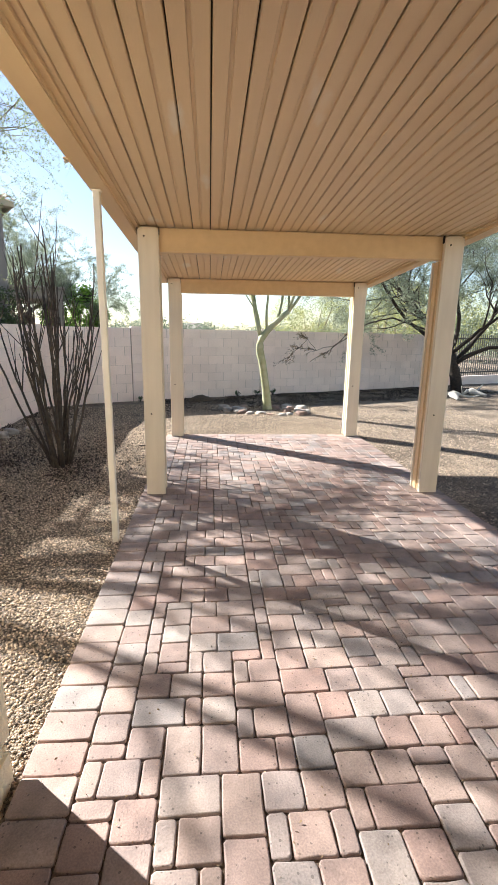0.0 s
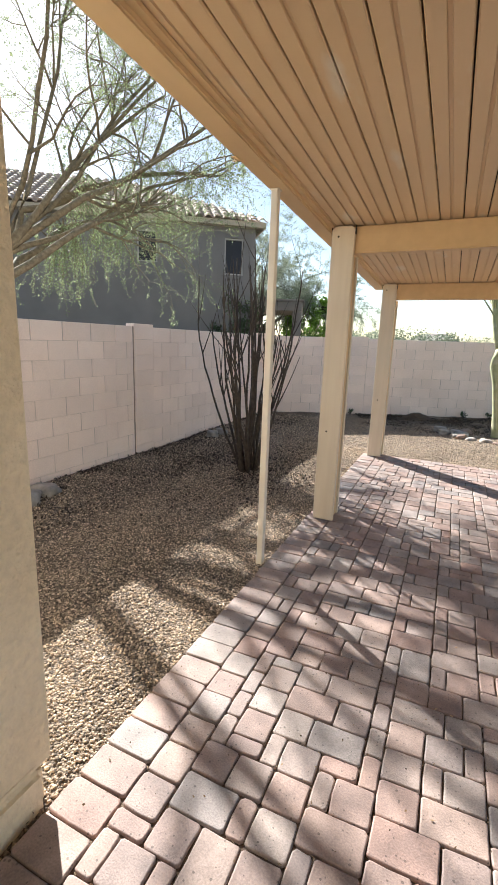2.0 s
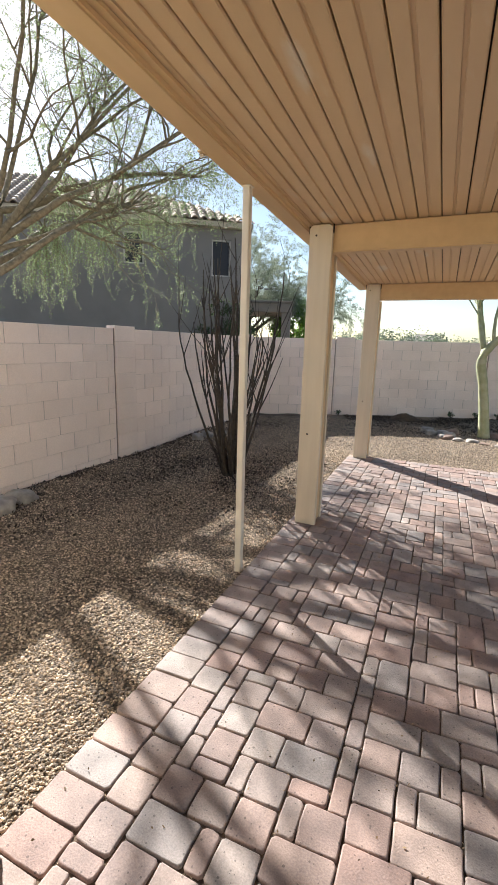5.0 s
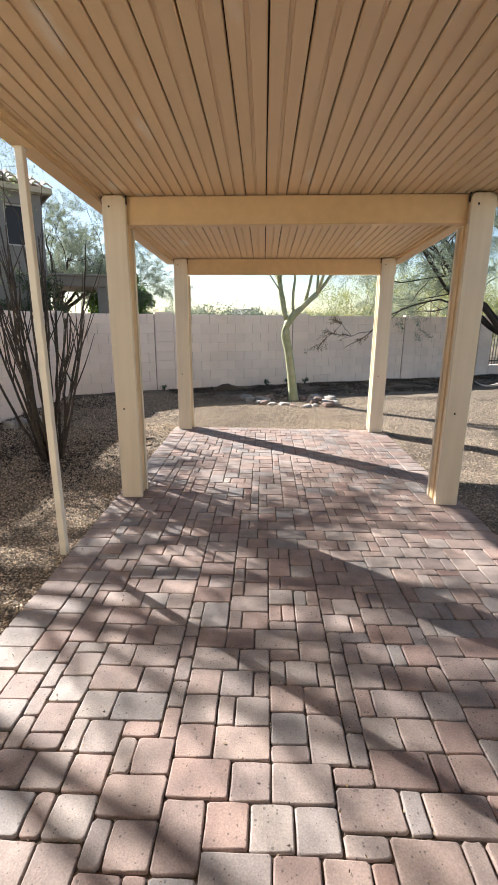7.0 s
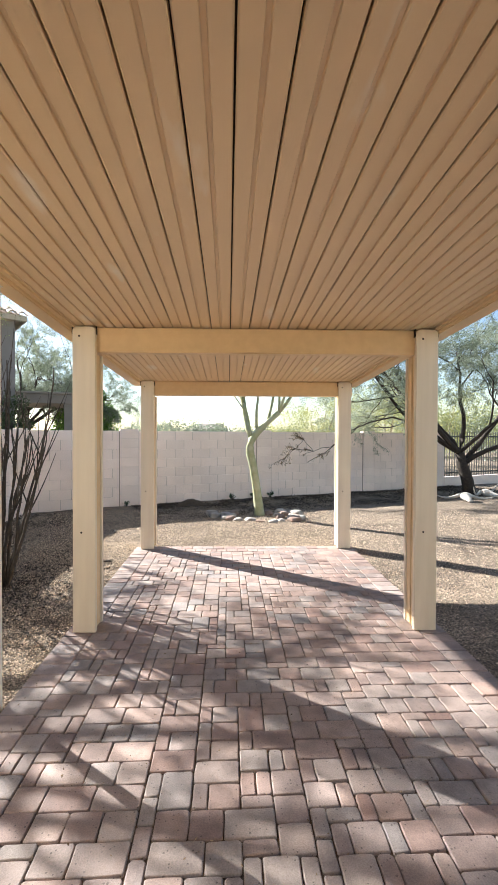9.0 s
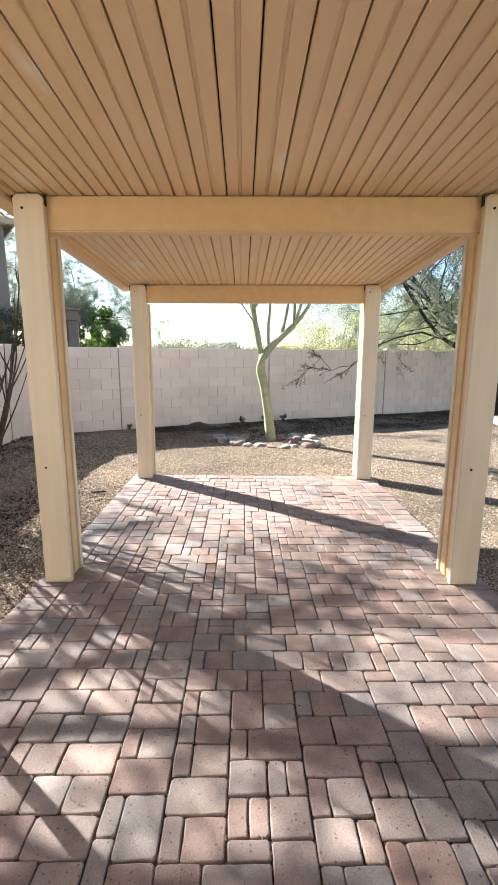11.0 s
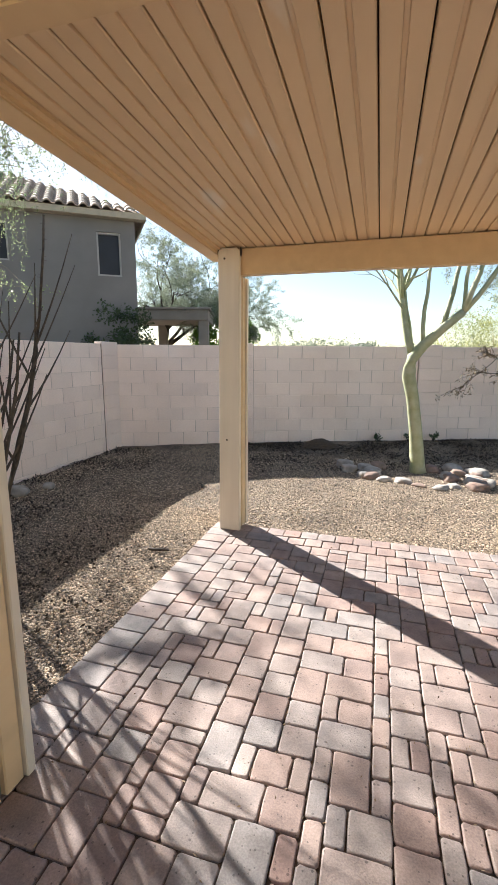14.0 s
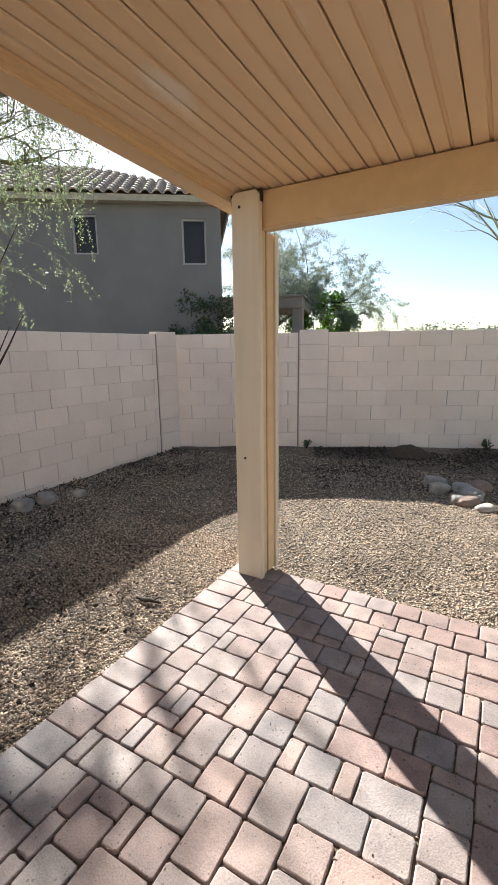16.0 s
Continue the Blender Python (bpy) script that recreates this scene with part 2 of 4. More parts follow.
def build_post(x, y, shift):
    """Two planks round a pair of steel channels with a slot between them; the front plank runs up to the soffit."""
    top, under = soffit(y) - 0.012, soffit(y) - DROP
    th = empty("patio_post", (x, y, 0), "cream patio post of twin planks round steel channels", "post", "patio posts")
    c = 0.022
    bm = prism_bm([(0, 0), (PW, 0), (PW, top - c), (PW - c, top), (c, top), (0, top - c)], 0, 0.04)
    bmesh.ops.bevel(bm, geom=bm.edges[:], offset=0.004, segments=1, affect="EDGES")
    part("front_plank", bm, M_CREAM, th)
    part("steel_channel", box_bm(0.012, 0.043, 0, PW - 0.014 + shift, 0.098, under - 0.002, 0.005), M_TAN, th, "tan painted steel channel")
    part("slot_web", box_bm(0.03, 0.099, 0, PW - 0.034 + shift, 0.118, under - 0.002, 0.003), M_STEEL, th, "bare steel strip in the slot")
    part("steel_channel", box_bm(0.012, 0.119, 0, PW - 0.014 + shift, 0.196, under - 0.002, 0.005), M_TAN, th, "tan painted steel channel")
    part("rear_plank", box_bm(0.003, 0.199, 0, PW + shift, 0.237, under - 0.002, 0.004), M_CREAM, th)
    # Dark slivers added for the shaded gap each side of the plank head.
    for a, b in ((-0.007, -0.001), (PW + 0.001, PW + 0.005)):
        part("sealant", box_bm(a, 0.008, top - 0.06, b, 0.04, top + 0.004, 0.002), M_DARK, th, "dark sliver painting the shaded gap beside the plank head")
    for z in (0.78, top - 0.075):
        b2 = bmesh.new()
        bmesh.ops.create_cone(b2, segments=10, radius1=0.008, radius2=0.006, depth=0.006, cap_ends=True, matrix=Matrix.Translation((PW * (0.3 if z > 1 else 0.38), -0.003, z)) @ pose(0, 0, 0, 90))
        part("screw", b2, M_DARK, th, "dark screw head")
    return th


for x, y, shift in ((X0, POST_Y[0], -0.01), (X0 - 0.03, POST_Y[1], 0.0), (X1, POST_Y[0], 0.0), (X1 - 0.03, POST_Y[1], 0.0)):
    build_post(x, y, shift)


def build_beam(y):
    top, under = soffit(y + 0.06) - 0.006, soffit(y) - DROP
    th = empty("cross_beam", (0, y, 0), "tan aluminium cross beam between two patio posts", "beam", "patio beams")
    part("beam_body", box_bm(X0 + 0.004, 0.052, under, X1 + PW - 0.004, 0.15, top, 0.008, seg=2), M_TAN, th)
    return th


for y in POST_Y:
    build_beam(y)

ROOF_Y0, ROOF_Y1 = -1.9, 6.95


def build_roof():
    """Interlocking pans with a groove down the middle of each and a dark gap between pans."""
    th = empty("patio_roof", (0, 0, 0), "tan ribbed aluminium pan roof over the patio", "roof", kind="structure")
    lo, hi = X0 - 0.03, X1 + PW + 0.03
    p, first = 0.1505, 0.438 - 8 * 0.1505
    for i in range(21):
        x = first + i * p
        prof = [(x + 0.0034, 0.03), (x + 0.0034, 0.005), (x + 0.0085, 0.0), (x + p * 0.43, 0.0), (x + p * 0.445, 0.003), (x + p * 0.455, 0.011), (x + p * 0.545, 0.011), (x + p * 0.555, 0.003), (x + p * 0.57, 0.0),
                (x + p - 0.0085, 0.0), (x + p - 0.0034, 0.005), (x + p - 0.0034, 0.03)]
        bm = bmesh.new()
        a, b = [[bm.verts.new((min(max(u + skew(yy), lo), hi), yy, soffit(yy) + w)) for u, w in prof] for yy in (ROOF_Y0, ROOF_Y1)]
        for k in range(len(prof) - 1):
            bm.faces.new((a[k], b[k], b[k + 1], a[k + 1]))
        bmesh.ops.dissolve_degenerate(bm, dist=0.0001, edges=bm.edges[:])
        part("roof_pan", bm, M_PAN, th)
    # Near-black sheet behind the pans: the shade in their gaps, as colour.
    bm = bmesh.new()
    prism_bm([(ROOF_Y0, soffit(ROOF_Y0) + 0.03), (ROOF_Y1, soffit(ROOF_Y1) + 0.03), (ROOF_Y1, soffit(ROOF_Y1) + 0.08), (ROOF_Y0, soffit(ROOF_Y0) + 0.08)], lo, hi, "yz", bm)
    part("roof_deck", bm, M_DARK, th, "near-black sheet that paints the shade in the gaps between pans")
    bm = prism_bm([(ROOF_Y0, soffit(ROOF_Y0) + 0.084), (ROOF_Y1, soffit(ROOF_Y1) + 0.084), (ROOF_Y1, soffit(ROOF_Y1) + 0.1), (ROOF_Y0, soffit(ROOF_Y0) + 0.1)], lo, hi, "yz")
    part("roof_sheet", bm, M_TAN, th)
    return th


build_roof()


def build_fascia(x0, x1, inner):
    """The edge channel along one side of the roof: body, and a rolled lip on its inner side."""
    y0, y1 = ROOF_Y0, ROOF_Y1 + 0.02
    th = empty("side_fascia", (0, 0, 0), "tan aluminium fascia channel along the roof edge", "fascia", "roof fascias")
    lowz = -0.045
    bm = prism_bm([(y0, soffit(y0) + lowz), (y1, soffit(y1) + lowz), (y1, soffit(y1) + 0.12), (y0, soffit(y0) + 0.12)], x0, x1, "yz")
    bmesh.ops.bevel(bm, geom=bm.edges[:], offset=0.008, segments=2, affect="EDGES")
    for v in bm.verts:
        v.co.x += 0.5 * skew(v.co.y)
    part("channel", bm, M_TAN, th)
    s = 1 if inner > 0 else -1
    xi = x1 if s > 0 else x0
    bm = prism_bm([(y0, soffit(y0) - 0.018), (y1, soffit(y1) - 0.018), (y1, soffit(y1) - 0.002), (y0, soffit(y0) - 0.002)], min(xi, xi + s * 0.03), max(xi, xi + s * 0.03), "yz")
    for v in bm.verts:
        v.co.x += 0.5 * skew(v.co.y)
    part("inner_lip", bm, M_TAN, th)
    return th


build_fascia(X0 - 0.135, X0 - 0.008, 1)
build_fascia(X1 + PW + 0.008, X1 + PW + 0.135, -1)


# slim pole that holds up the west fascia
pole = empty("slim_pole", (-0.735, 3.19, 0), "slim off-white square steel pole propping the roof edge", "pole")
part("shaft", box_bm(-0.022, -0.022, -0.06, 0.022, 0.022, soffit(3.19) - 0.048, 0.004), M_POLE, pole)
part("cap_plate", box_bm(-0.03, -0.03, soffit(3.19) - 0.053, 0.03, 0.03, soffit(3.19) - 0.046, 0.002), M_POLE, pole)

# ---- block walls ----
BL, BH, BT = 0.4064, 0.2032, 0.15
WALL_TOP = 1.635


def block_mesh(w, h, t, b=0.004, name="block"):
    bm = box_bm(0, 0, 0, w, t, h)
    bmesh.ops.bevel(bm, geom=bm.edges[:], offset=b, segments=1, affect="EDGES")
    me = bpy.data.meshes.new(name)
    bm.to_mesh(me)
    bm.free()
    me.materials.append(M_BLOCK)
    return me


BLOCK_MESH = {}


def put_block(parent, u, z, w, h=BH, proud=0.0):
    """One block with its front on the wall's local plane y = 0 (the yard side looks at -y)."""
    key = (round(w, 3), round(h, 3))
    if key not in BLOCK_MESH:
        BLOCK_MESH[key] = block_mesh(w - 0.011, h - 0.003, BT - 0.01, 0.0045)
    ob = new("block", BLOCK_MESH[key])
    ob.parent = parent
    ob.location = (u + 0.0055, -proud + random.uniform(-0.002, 0.002), z + 0.0015)
    return ob


def build_wall(name, start, end, pilasters, label, first=0.0):
    """A running-bond wall from start to end, its yard side to the right of the way from start to end."""
    d = Vector((end[0] - start[0], end[1] - start[1]))
    length = d.length
    ang = math.degrees(math.atan2(d.y, d.x))
    th = empty(name, (start[0], start[1], 0), label, "wall", kind="structure", rz=ang)
    rows = 9
    core = box_bm(0, 0.006, WALL_TOP - rows * BH - 0.15, length, BT - 0.012, WALL_TOP - 0.004)
    part("mortar", core, M_JOINT, th)
    spans = []
    u = 0.0
    for p in sorted(pilasters):
        spans.append((u, p - 0.012))
        u = p + BL
    spans.append((u, length))
    for a, b in spans:
        if b - a < 0.05:
            continue
        for r in range(rows):
            z = WALL_TOP - (r + 1) * BH
            u = a
            k = BL / 2 if r % 2 else BL
            while u < b - 0.02:
                w = min(k, b - u)
                if b - (u + w) < 0.06:
                    w = b - u
                put_block(th, u, z, w)
                u += w
                k = BL
    for p in pilasters:
        part("control_joint", box_bm(p - 0.0125, -0.001, WALL_TOP - rows * BH - 0.1, p - 0.001, 0.02, WALL_TOP - 0.002), M_CAULK, th, "dark vertical control joint")
        for r in range(rows):
            put_block(th, p, WALL_TOP + 0.036 - (r + 1) * BH, BL, BH, 0.012)
    return th


CORNER = (-3.53, 9.62)
BACK_DIR = Vector((5.98, 2.60)).normalized()


def along(d):
    return (CORNER[0] + BACK_DIR.x * d, CORNER[1] + BACK_DIR.y * d)


build_wall("wall_west", (-3.53, -3.2), (-3.53, CORNER[1] + 0.02), [0.5 + 0.01, 5.27 + 3.2 - 4.0, 5.27 + 3.2, 9.25 + 3.2 - 0.03], "pink-cream painted concrete block wall beside the gravel")
BACK_LEN = 11.4
build_wall("wall_north", CORNER, along(BACK_LEN), [1.78, 5.05, 8.3, 10.9], "pink-cream painted concrete block wall behind the palo verde")


# ---- house behind the camera ----
def build_house():
    th = empty("house", (0, 0, 0), "cream stucco house wall beside the patio", "house", kind="structure")
    bm = box_bm(-1.75, -2.2, 0.09, -0.70, 1.37, 2.55, 0.014, seg=2)
    part("pillar_wall", bm, M_STUCCO, th, "rough cream stucco wall end")
    bm = box_bm(-1.73, -2.2, -0.1, -0.672, 1.32, 0.12, 0.025, seg=3)
    part("base_band", bm, M_STUCCO, th, "thicker stucco base band")
    part("rear_wall", box_bm(-6.5, -2.5, -0.1, 9.0, -2.2, 2.9), M_STUCCO, th)
    return th


build_house()


# ---- plants ----
def leaf_mesh(name, spots, dirs, size, material, parent, seed, aspect=0.32, spread=0.02):
    """Many small leaves, one quad each, round the given spots."""
    rng = np.random.default_rng(seed)
    P = np.array(spots, float)
    D = np.array(dirs, float)
    n = len(P)
    P = P + rng.normal(0, spread, (n, 3))
    A = D * 0.5 + rng.normal(0, 0.6, (n, 3))
    A /= np.linalg.norm(A, axis=1)[:, None] + 1e-9
    B = np.cross(A, rng.normal(0, 1, (n, 3)))
    B /= np.linalg.norm(B, axis=1)[:, None] + 1e-9
    s = size * rng.uniform(0.6, 1.3, n)[:, None]
    w = s * aspect
    co = np.stack([P, P + A * s * 0.5 + B * w, P + A * s, P + A * s * 0.5 - B * w], 1).reshape(-1, 3)
    me = bpy.data.meshes.new(name)
    me.vertices.add(4 * n)
    me.vertices.foreach_set("co", co.ravel())
    me.loops.add(4 * n)
    me.loops.foreach_set("vertex_index", np.arange(4 * n))
    me.polygons.add(n)
    me.polygons.foreach_set("loop_start", np.arange(0, 4 * n, 4))
    me.update(calc_edges=True)
    me.validate()
    me.materials.append(material)
    ob = new(name, me)
    ob.parent = parent
    return ob


def grow(rng, V, F, tips, p, d, length, radius, level, P):
    """One limb and, from it, its side branches down to the last level."""
    n = P["segs"][level]
    pts, rad = [p.copy()], [radius]
    d = d.normalized()
    for i in range(n):
        w = P["wander"][level]
        d = (d + Vector((rng.gauss(0, w), rng.gauss(0, w), rng.gauss(0, w) + P["lift"][level]))).normalized()
        p = p + d * (length / n)
        pts.append(p.copy())
        rad.append(max(radius * (1 - 0.72 * (i + 1) / n), 0.0012))
    tube_data(V, F, pts, rad, P["sides"][level])
    last = len(P["segs"]) - 1
    if level == last:
        tips.append(pts)
        return
    for k in range(P["kids"][level]):
        t = rng.uniform(0.3, 1.0) if k else 1.0
        i = min(int(t * n), n - 1)
        q = pts[i].lerp(pts[i + 1], t * n - i)
        base = (pts[i + 1] - pts[i]).normalized()
        side = Vector((rng.gauss(0, 1), rng.gauss(0, 1), rng.gauss(0, 0.8) + P["bias"][level]))
        side = (side - base * side.dot(base)).normalized()
        a = radians(rng.uniform(*P["angle"]))
        dd = base * math.cos(a) + side * math.sin(a)
        grow(rng, V, F, tips, q, dd, P["len"][level + 1] * rng.uniform(0.65, 1.25), max(rad[i + 1] * 0.72, 0.0016), level + 1, P)


MESQUITE = dict(segs=[8, 6, 5, 4], wander=[0.14, 0.17, 0.2, 0.16], lift=[0.03, 0.02, -0.02, -0.12], sides=[8, 6, 4, 3], kids=[7, 6, 6], len=[3.2, 1.7, 0.9, 0.5], bias=[0.3, 0.2, 0.0, 0.0], angle=(25, 65))


def build_tree(name, base, trunk, limbs, P, seed, bark, leaf, label, category, per_twig=26, leaf_size=0.03, spread=0.02, keep=1.0, aspect=0.3):
    """trunk: points with radii; limbs: (start index on the trunk, direction, length, radius)."""
    rng = random.Random(seed)
    th = empty(name, base, label, category)
    V, F, tips = [], [], []
    pts = [Vector(q[:3]) for q in trunk]
    tube_data(V, F, pts, [q[3] for q in trunk], 10)
    for i, d, length, radius in limbs:
        grow(rng, V, F, tips, pts[i].copy(), Vector(d), length, radius, 0, P)
    obj("trunk", V, F, bark, th, smooth=True)
    spots, dirs = [], []
    for t in tips:
        if rng.random() > keep:
            continue
        for k in range(per_twig):
            u = rng.uniform(0.1, 1.0) * (len(t) - 1)
            i = min(int(u), len(t) - 2)
            spots.append(t[i].lerp(t[i + 1], u - i))
            dirs.append((t[i + 1] - t[i]).normalized())
    if spots and per_twig:
        leaf_mesh("crown", spots, dirs, leaf_size, leaf, th, seed, aspect, spread)
    return th


# mesquite over the west wall, which dapples the patio
west_tree = build_tree("mesquite_tree", (-6.8, 5.4, -0.1), [(0, 0, 0, 0.24), (0.05, 0.0, 0.7, 0.2), (0.12, 0.05, 1.5, 0.17), (0.2, 0.1, 2.2, 0.14), (0.25, 0.15, 2.7, 0.11)],
           [(3, (2.7, 1.8, 1.6), 3.4, 0.075), (4, (2.5, 2.2, 2.4), 4.8, 0.07), (4, (-2.0, 0.0, 2.0), 2.4, 0.05), (4, (2.6, 2.6, 2.6), 4.8, 0.05), (4, (2.6, 1.6, 3.0), 4.8, 0.045), (4, (2.0, 1.4, 2.8), 4.2, 0.062), (4, (1.7, 1.9, 3.4), 5.0, 0.05), (4, (2.4, 2.3, 3.2), 5.2, 0.05), (4, (1.0, 2.6, 3.6), 5.2, 0.05)],
           dict(MESQUITE, kids=[8, 6, 6], len=[3.2, 1.9, 1.05, 0.6], lift=[0.015, 0.01, -0.02, -0.13], angle=(22, 65)), 5, M_BARK, M_LEAF, "grey-green mesquite tree with fine drooping leaves", "tree", 30, 0.03)


def build_hanging_limb(tree, way, r0, r1, sprays, drop, seed):
    """A heavy limb whose outer half carries leafy sprays that hang down."""
    rng = random.Random(seed)
    o = Vector(tree.location)
    pts = [Vector(p) - o for p in way]
    line = []
    for a, b in zip(pts[:-1], pts[1:]):
        line += [a.lerp(b, t) + Vector((rng.gauss(0, 0.03), rng.gauss(0, 0.03), rng.gauss(0, 0.03))) for t in (0, 0.25, 0.5, 0.75)]
    line.append(pts[-1])
    n = len(line)
    V, F, spots, dirs = [], [], [], []
    tube_data(V, F, line, [r0 + (r1 - r0) * i / (n - 1) for i in range(n)], 8)
    for k in range(sprays):
        i = rng.randint(int(n * 0.45), n - 1)
        az = rng.uniform(0, 6.283)
        out = Vector((math.cos(az), math.sin(az), rng.uniform(-0.1, 0.5)))
        arm = rng.uniform(0.25, 0.85)
        q = [line[i] + out * arm * t + Vector((rng.gauss(0, 0.02), rng.gauss(0, 0.02), 0.1 * math.sin(3 * t))) for t in (0, 0.33, 0.66, 1.0)]
        tube_data(V, F, q, [0.014, 0.011, 0.008, 0.006], 5)
        for j in range(5):
            start = q[rng.randint(1, 3)]
            length = rng.uniform(0.35, 1.0) * drop
            lean = Vector((rng.gauss(0, 0.3), rng.gauss(0, 0.3), 0))
            tw = [start + lean * length * t + Vector((rng.gauss(0, 0.015), rng.gauss(0, 0.015), -length * t ** 1.2)) for t in [u / 6 for u in range(7)]]
            tube_data(V, F, tw, [0.005, 0.0045, 0.004, 0.0035, 0.003, 0.0025, 0.002], 3)
            for u in range(int(75 * length)):
                h = rng.uniform(0.08, 1.0) * 6
                a = min(int(h), 5)
                spots.append(tw[a].lerp(tw[a + 1], h - a))
                dirs.append(Vector((rng.gauss(0, 0.6), rng.gauss(0, 0.6), -0.6)).normalized())
    obj("limb", V, F, M_BARK, tree, smooth=True)
    leaf_mesh("hanging_leaves", spots, dirs, 0.034, M_LEAF, tree, seed, 0.3, 0.022)


build_hanging_limb(west_tree, [(-6.62, 5.52, 2.1), (-6.9, 6.4, 2.75), (-6.85, 7.3, 3.45), (-6.35, 8.6, 4.15), (-5.9, 9.5, 4.35)], 0.085, 0.022, 36, 1.5, 91)
build_hanging_limb(west_tree, [(-6.56, 5.55, 2.55), (-6.4, 6.1, 3.4), (-5.7, 7.1, 4.05), (-4.9, 8.2, 4.5), (-4.3, 8.9, 4.6)], 0.075, 0.02, 18, 0.8, 92)

# mesquite in the far corner of the yard
corner_tree = build_tree("mesquite_tree", (6.75, 12.3, 0), [(0, 0, -0.05, 0.17), (-0.08, 0, 0.4, 0.15), (-0.22, -0.02, 0.8, 0.14), (-0.30, 0.0, 1.1, 0.12)],
           [(2, (1.0, 0.1, 0.75), 2.8, 0.075), (3, (-0.95, 0.15, 0.7), 4.2, 0.062), (3, (-0.8, -0.35, 0.7), 3.8, 0.07), (3, (-0.9, 0.4, 0.9), 4.0, 0.06), (3, (-0.1, 0.5, 1.0), 2.9, 0.06), (3, (0.4, -0.7, 0.8), 2.6, 0.055), (2, (0.9, -0.6, 0.8), 2.6, 0.07), (3, (0.5, 0.6, 1.2), 2.8, 0.07)],
           dict(MESQUITE, kids=[8, 7, 6], lift=[0.02, 0.0, -0.05, -0.14]), 17, M_BARK_DARK, M_LEAF_GREY, "grey-green mesquite with a dark leaning trunk", "tree", 120, 0.034, 0.03, aspect=0.2)


def build_bare_branch(tree):
    """The long low branch that droops before the back wall: forks, side twigs and a few dry leaves."""
    rng = random.Random(52)
    o = Vector(tree.location)
    ways = [([(6.45, 12.3, 1.05), (5.5, 12.0, 1.75), (4.4, 11.5, 2.0), (3.75, 11.25, 1.86), (3.2, 11.05, 1.64), (2.95, 10.95, 1.42), (2.62, 10.88, 1.17), (2.22, 10.8, 0.94)], 0.034, 0.006),
            ([(3.5, 11.18, 1.78), (3.05, 10.9, 1.45), (2.75, 10.88, 1.29), (2.35, 10.85, 1.2), (2.05, 10.8, 1.23), (1.84, 10.8, 1.25)], 0.014, 0.003),
            ([(2.35, 10.85, 1.2), (2.2, 10.82, 1.36), (2.1, 10.8, 1.49), (1.93, 10.8, 1.57)], 0.007, 0.003),
            ([(2.12, 10.8, 1.45), (2.02, 10.8, 1.33), (1.8, 10.8, 1.14), (1.61, 10.8, 0.95)], 0.006, 0.003)]
    V, F, spots, dirs = [], [], [], []
    for way, r0, r1 in ways:
        pts = [Vector(p) - o for p in way]
        fine = []
        for a, b in zip(pts[:-1], pts[1:]):
            fine += [a.lerp(b, t) + Vector((rng.gauss(0, 0.006), 0, rng.gauss(0, 0.008))) for t in (0, 0.5)]
        fine.append(pts[-1])
        n = len(fine)
        tube_data(V, F, fine, [r0 + (r1 - r0) * (i / (n - 1)) ** 0.6 for i in range(n)], 6)
        for k in range(9):
            i = rng.randint(n // 2, n - 2)
            d = (fine[i + 1] - fine[i]).normalized() + Vector((rng.gauss(0, 0.35), rng.gauss(0, 0.25), rng.gauss(-0.1, 0.35)))
            tip = fine[i] + d * rng.uniform(0.12, 0.34)
            tube_data(V, F, [fine[i], fine[i].lerp(tip, 0.5) + Vector((0, 0, 0.015)), tip], [0.004, 0.0025, 0.0014], 4)
            for q in range(14):
                spots.append(fine[i].lerp(tip, rng.uniform(0.4, 1.0)))
                dirs.append(Vector((-0.5, 0, -1.0)).normalized())
        for q in range(26):
            spots.append(fine[-1].lerp(fine[-3], rng.random()))
            dirs.append(Vector((-0.4, 0, -1.0)))
    obj("bare_branch", V, F, M_BARK_DARK, tree, smooth=True, label="long drooping branch with few leaves")
    leaf_mesh("dry_leaves", spots, dirs, 0.05, M_LITTER, tree, 53, 0.16, 0.012)


build_bare_branch(corner_tree)

# palo verde with a smooth green trunk
PALO = dict(segs=[8, 6, 5, 4], wander=[0.1, 0.13, 0.16, 0.2], lift=[0.05, 0.05, 0.02, -0.03], sides=[8, 6, 4, 3], kids=[5, 5, 4], len=[2.4, 1.3, 0.75, 0.4], bias=[0.2, 0.1, 0.0, 0.0], angle=(18, 50))
build_tree("palo_verde_tree", (1.03, 9.33, 0), [(0.03, 0, -0.05, 0.13), (0.02, 0, 0.06, 0.095), (-0.03, 0, 0.5, 0.081), (-0.10, 0, 0.95, 0.077), (-0.165, 0, 1.22, 0.082), (-0.16, 0, 1.32, 0.077), (-0.13, 0.0, 1.46, 0.075), (-0.02, 0.0, 1.60, 0.062), (0.18, 0.0, 1.80, 0.055), (0.40, -0.02, 1.99, 0.046)],
           [(6, (-0.42, 0.05, 1.0), 1.9, 0.05), (6, (-0.3, 0.3, 1.0), 1.7, 0.03), (7, (-0.05, 0.15, 1.0), 1.7, 0.03), (8, (0.1, 0.15, 1.0), 1.8, 0.034), (9, (0.75, -0.05, 0.85), 1.7, 0.034), (9, (0.25, -0.15, 1.0), 1.8, 0.036), (9, (0.05, 0.2, 1.0), 1.6, 0.026)],
           dict(PALO, wander=[0.08, 0.13, 0.16, 0.2], kids=[6, 5, 4], lift=[0.05, 0.05, 0.02, -0.03], angle=(18, 48)), 8, M_PALO, M_LEAF_PALO, "young palo verde with a smooth green trunk and bare twigs", "tree", 6, 0.02, keep=0.3)


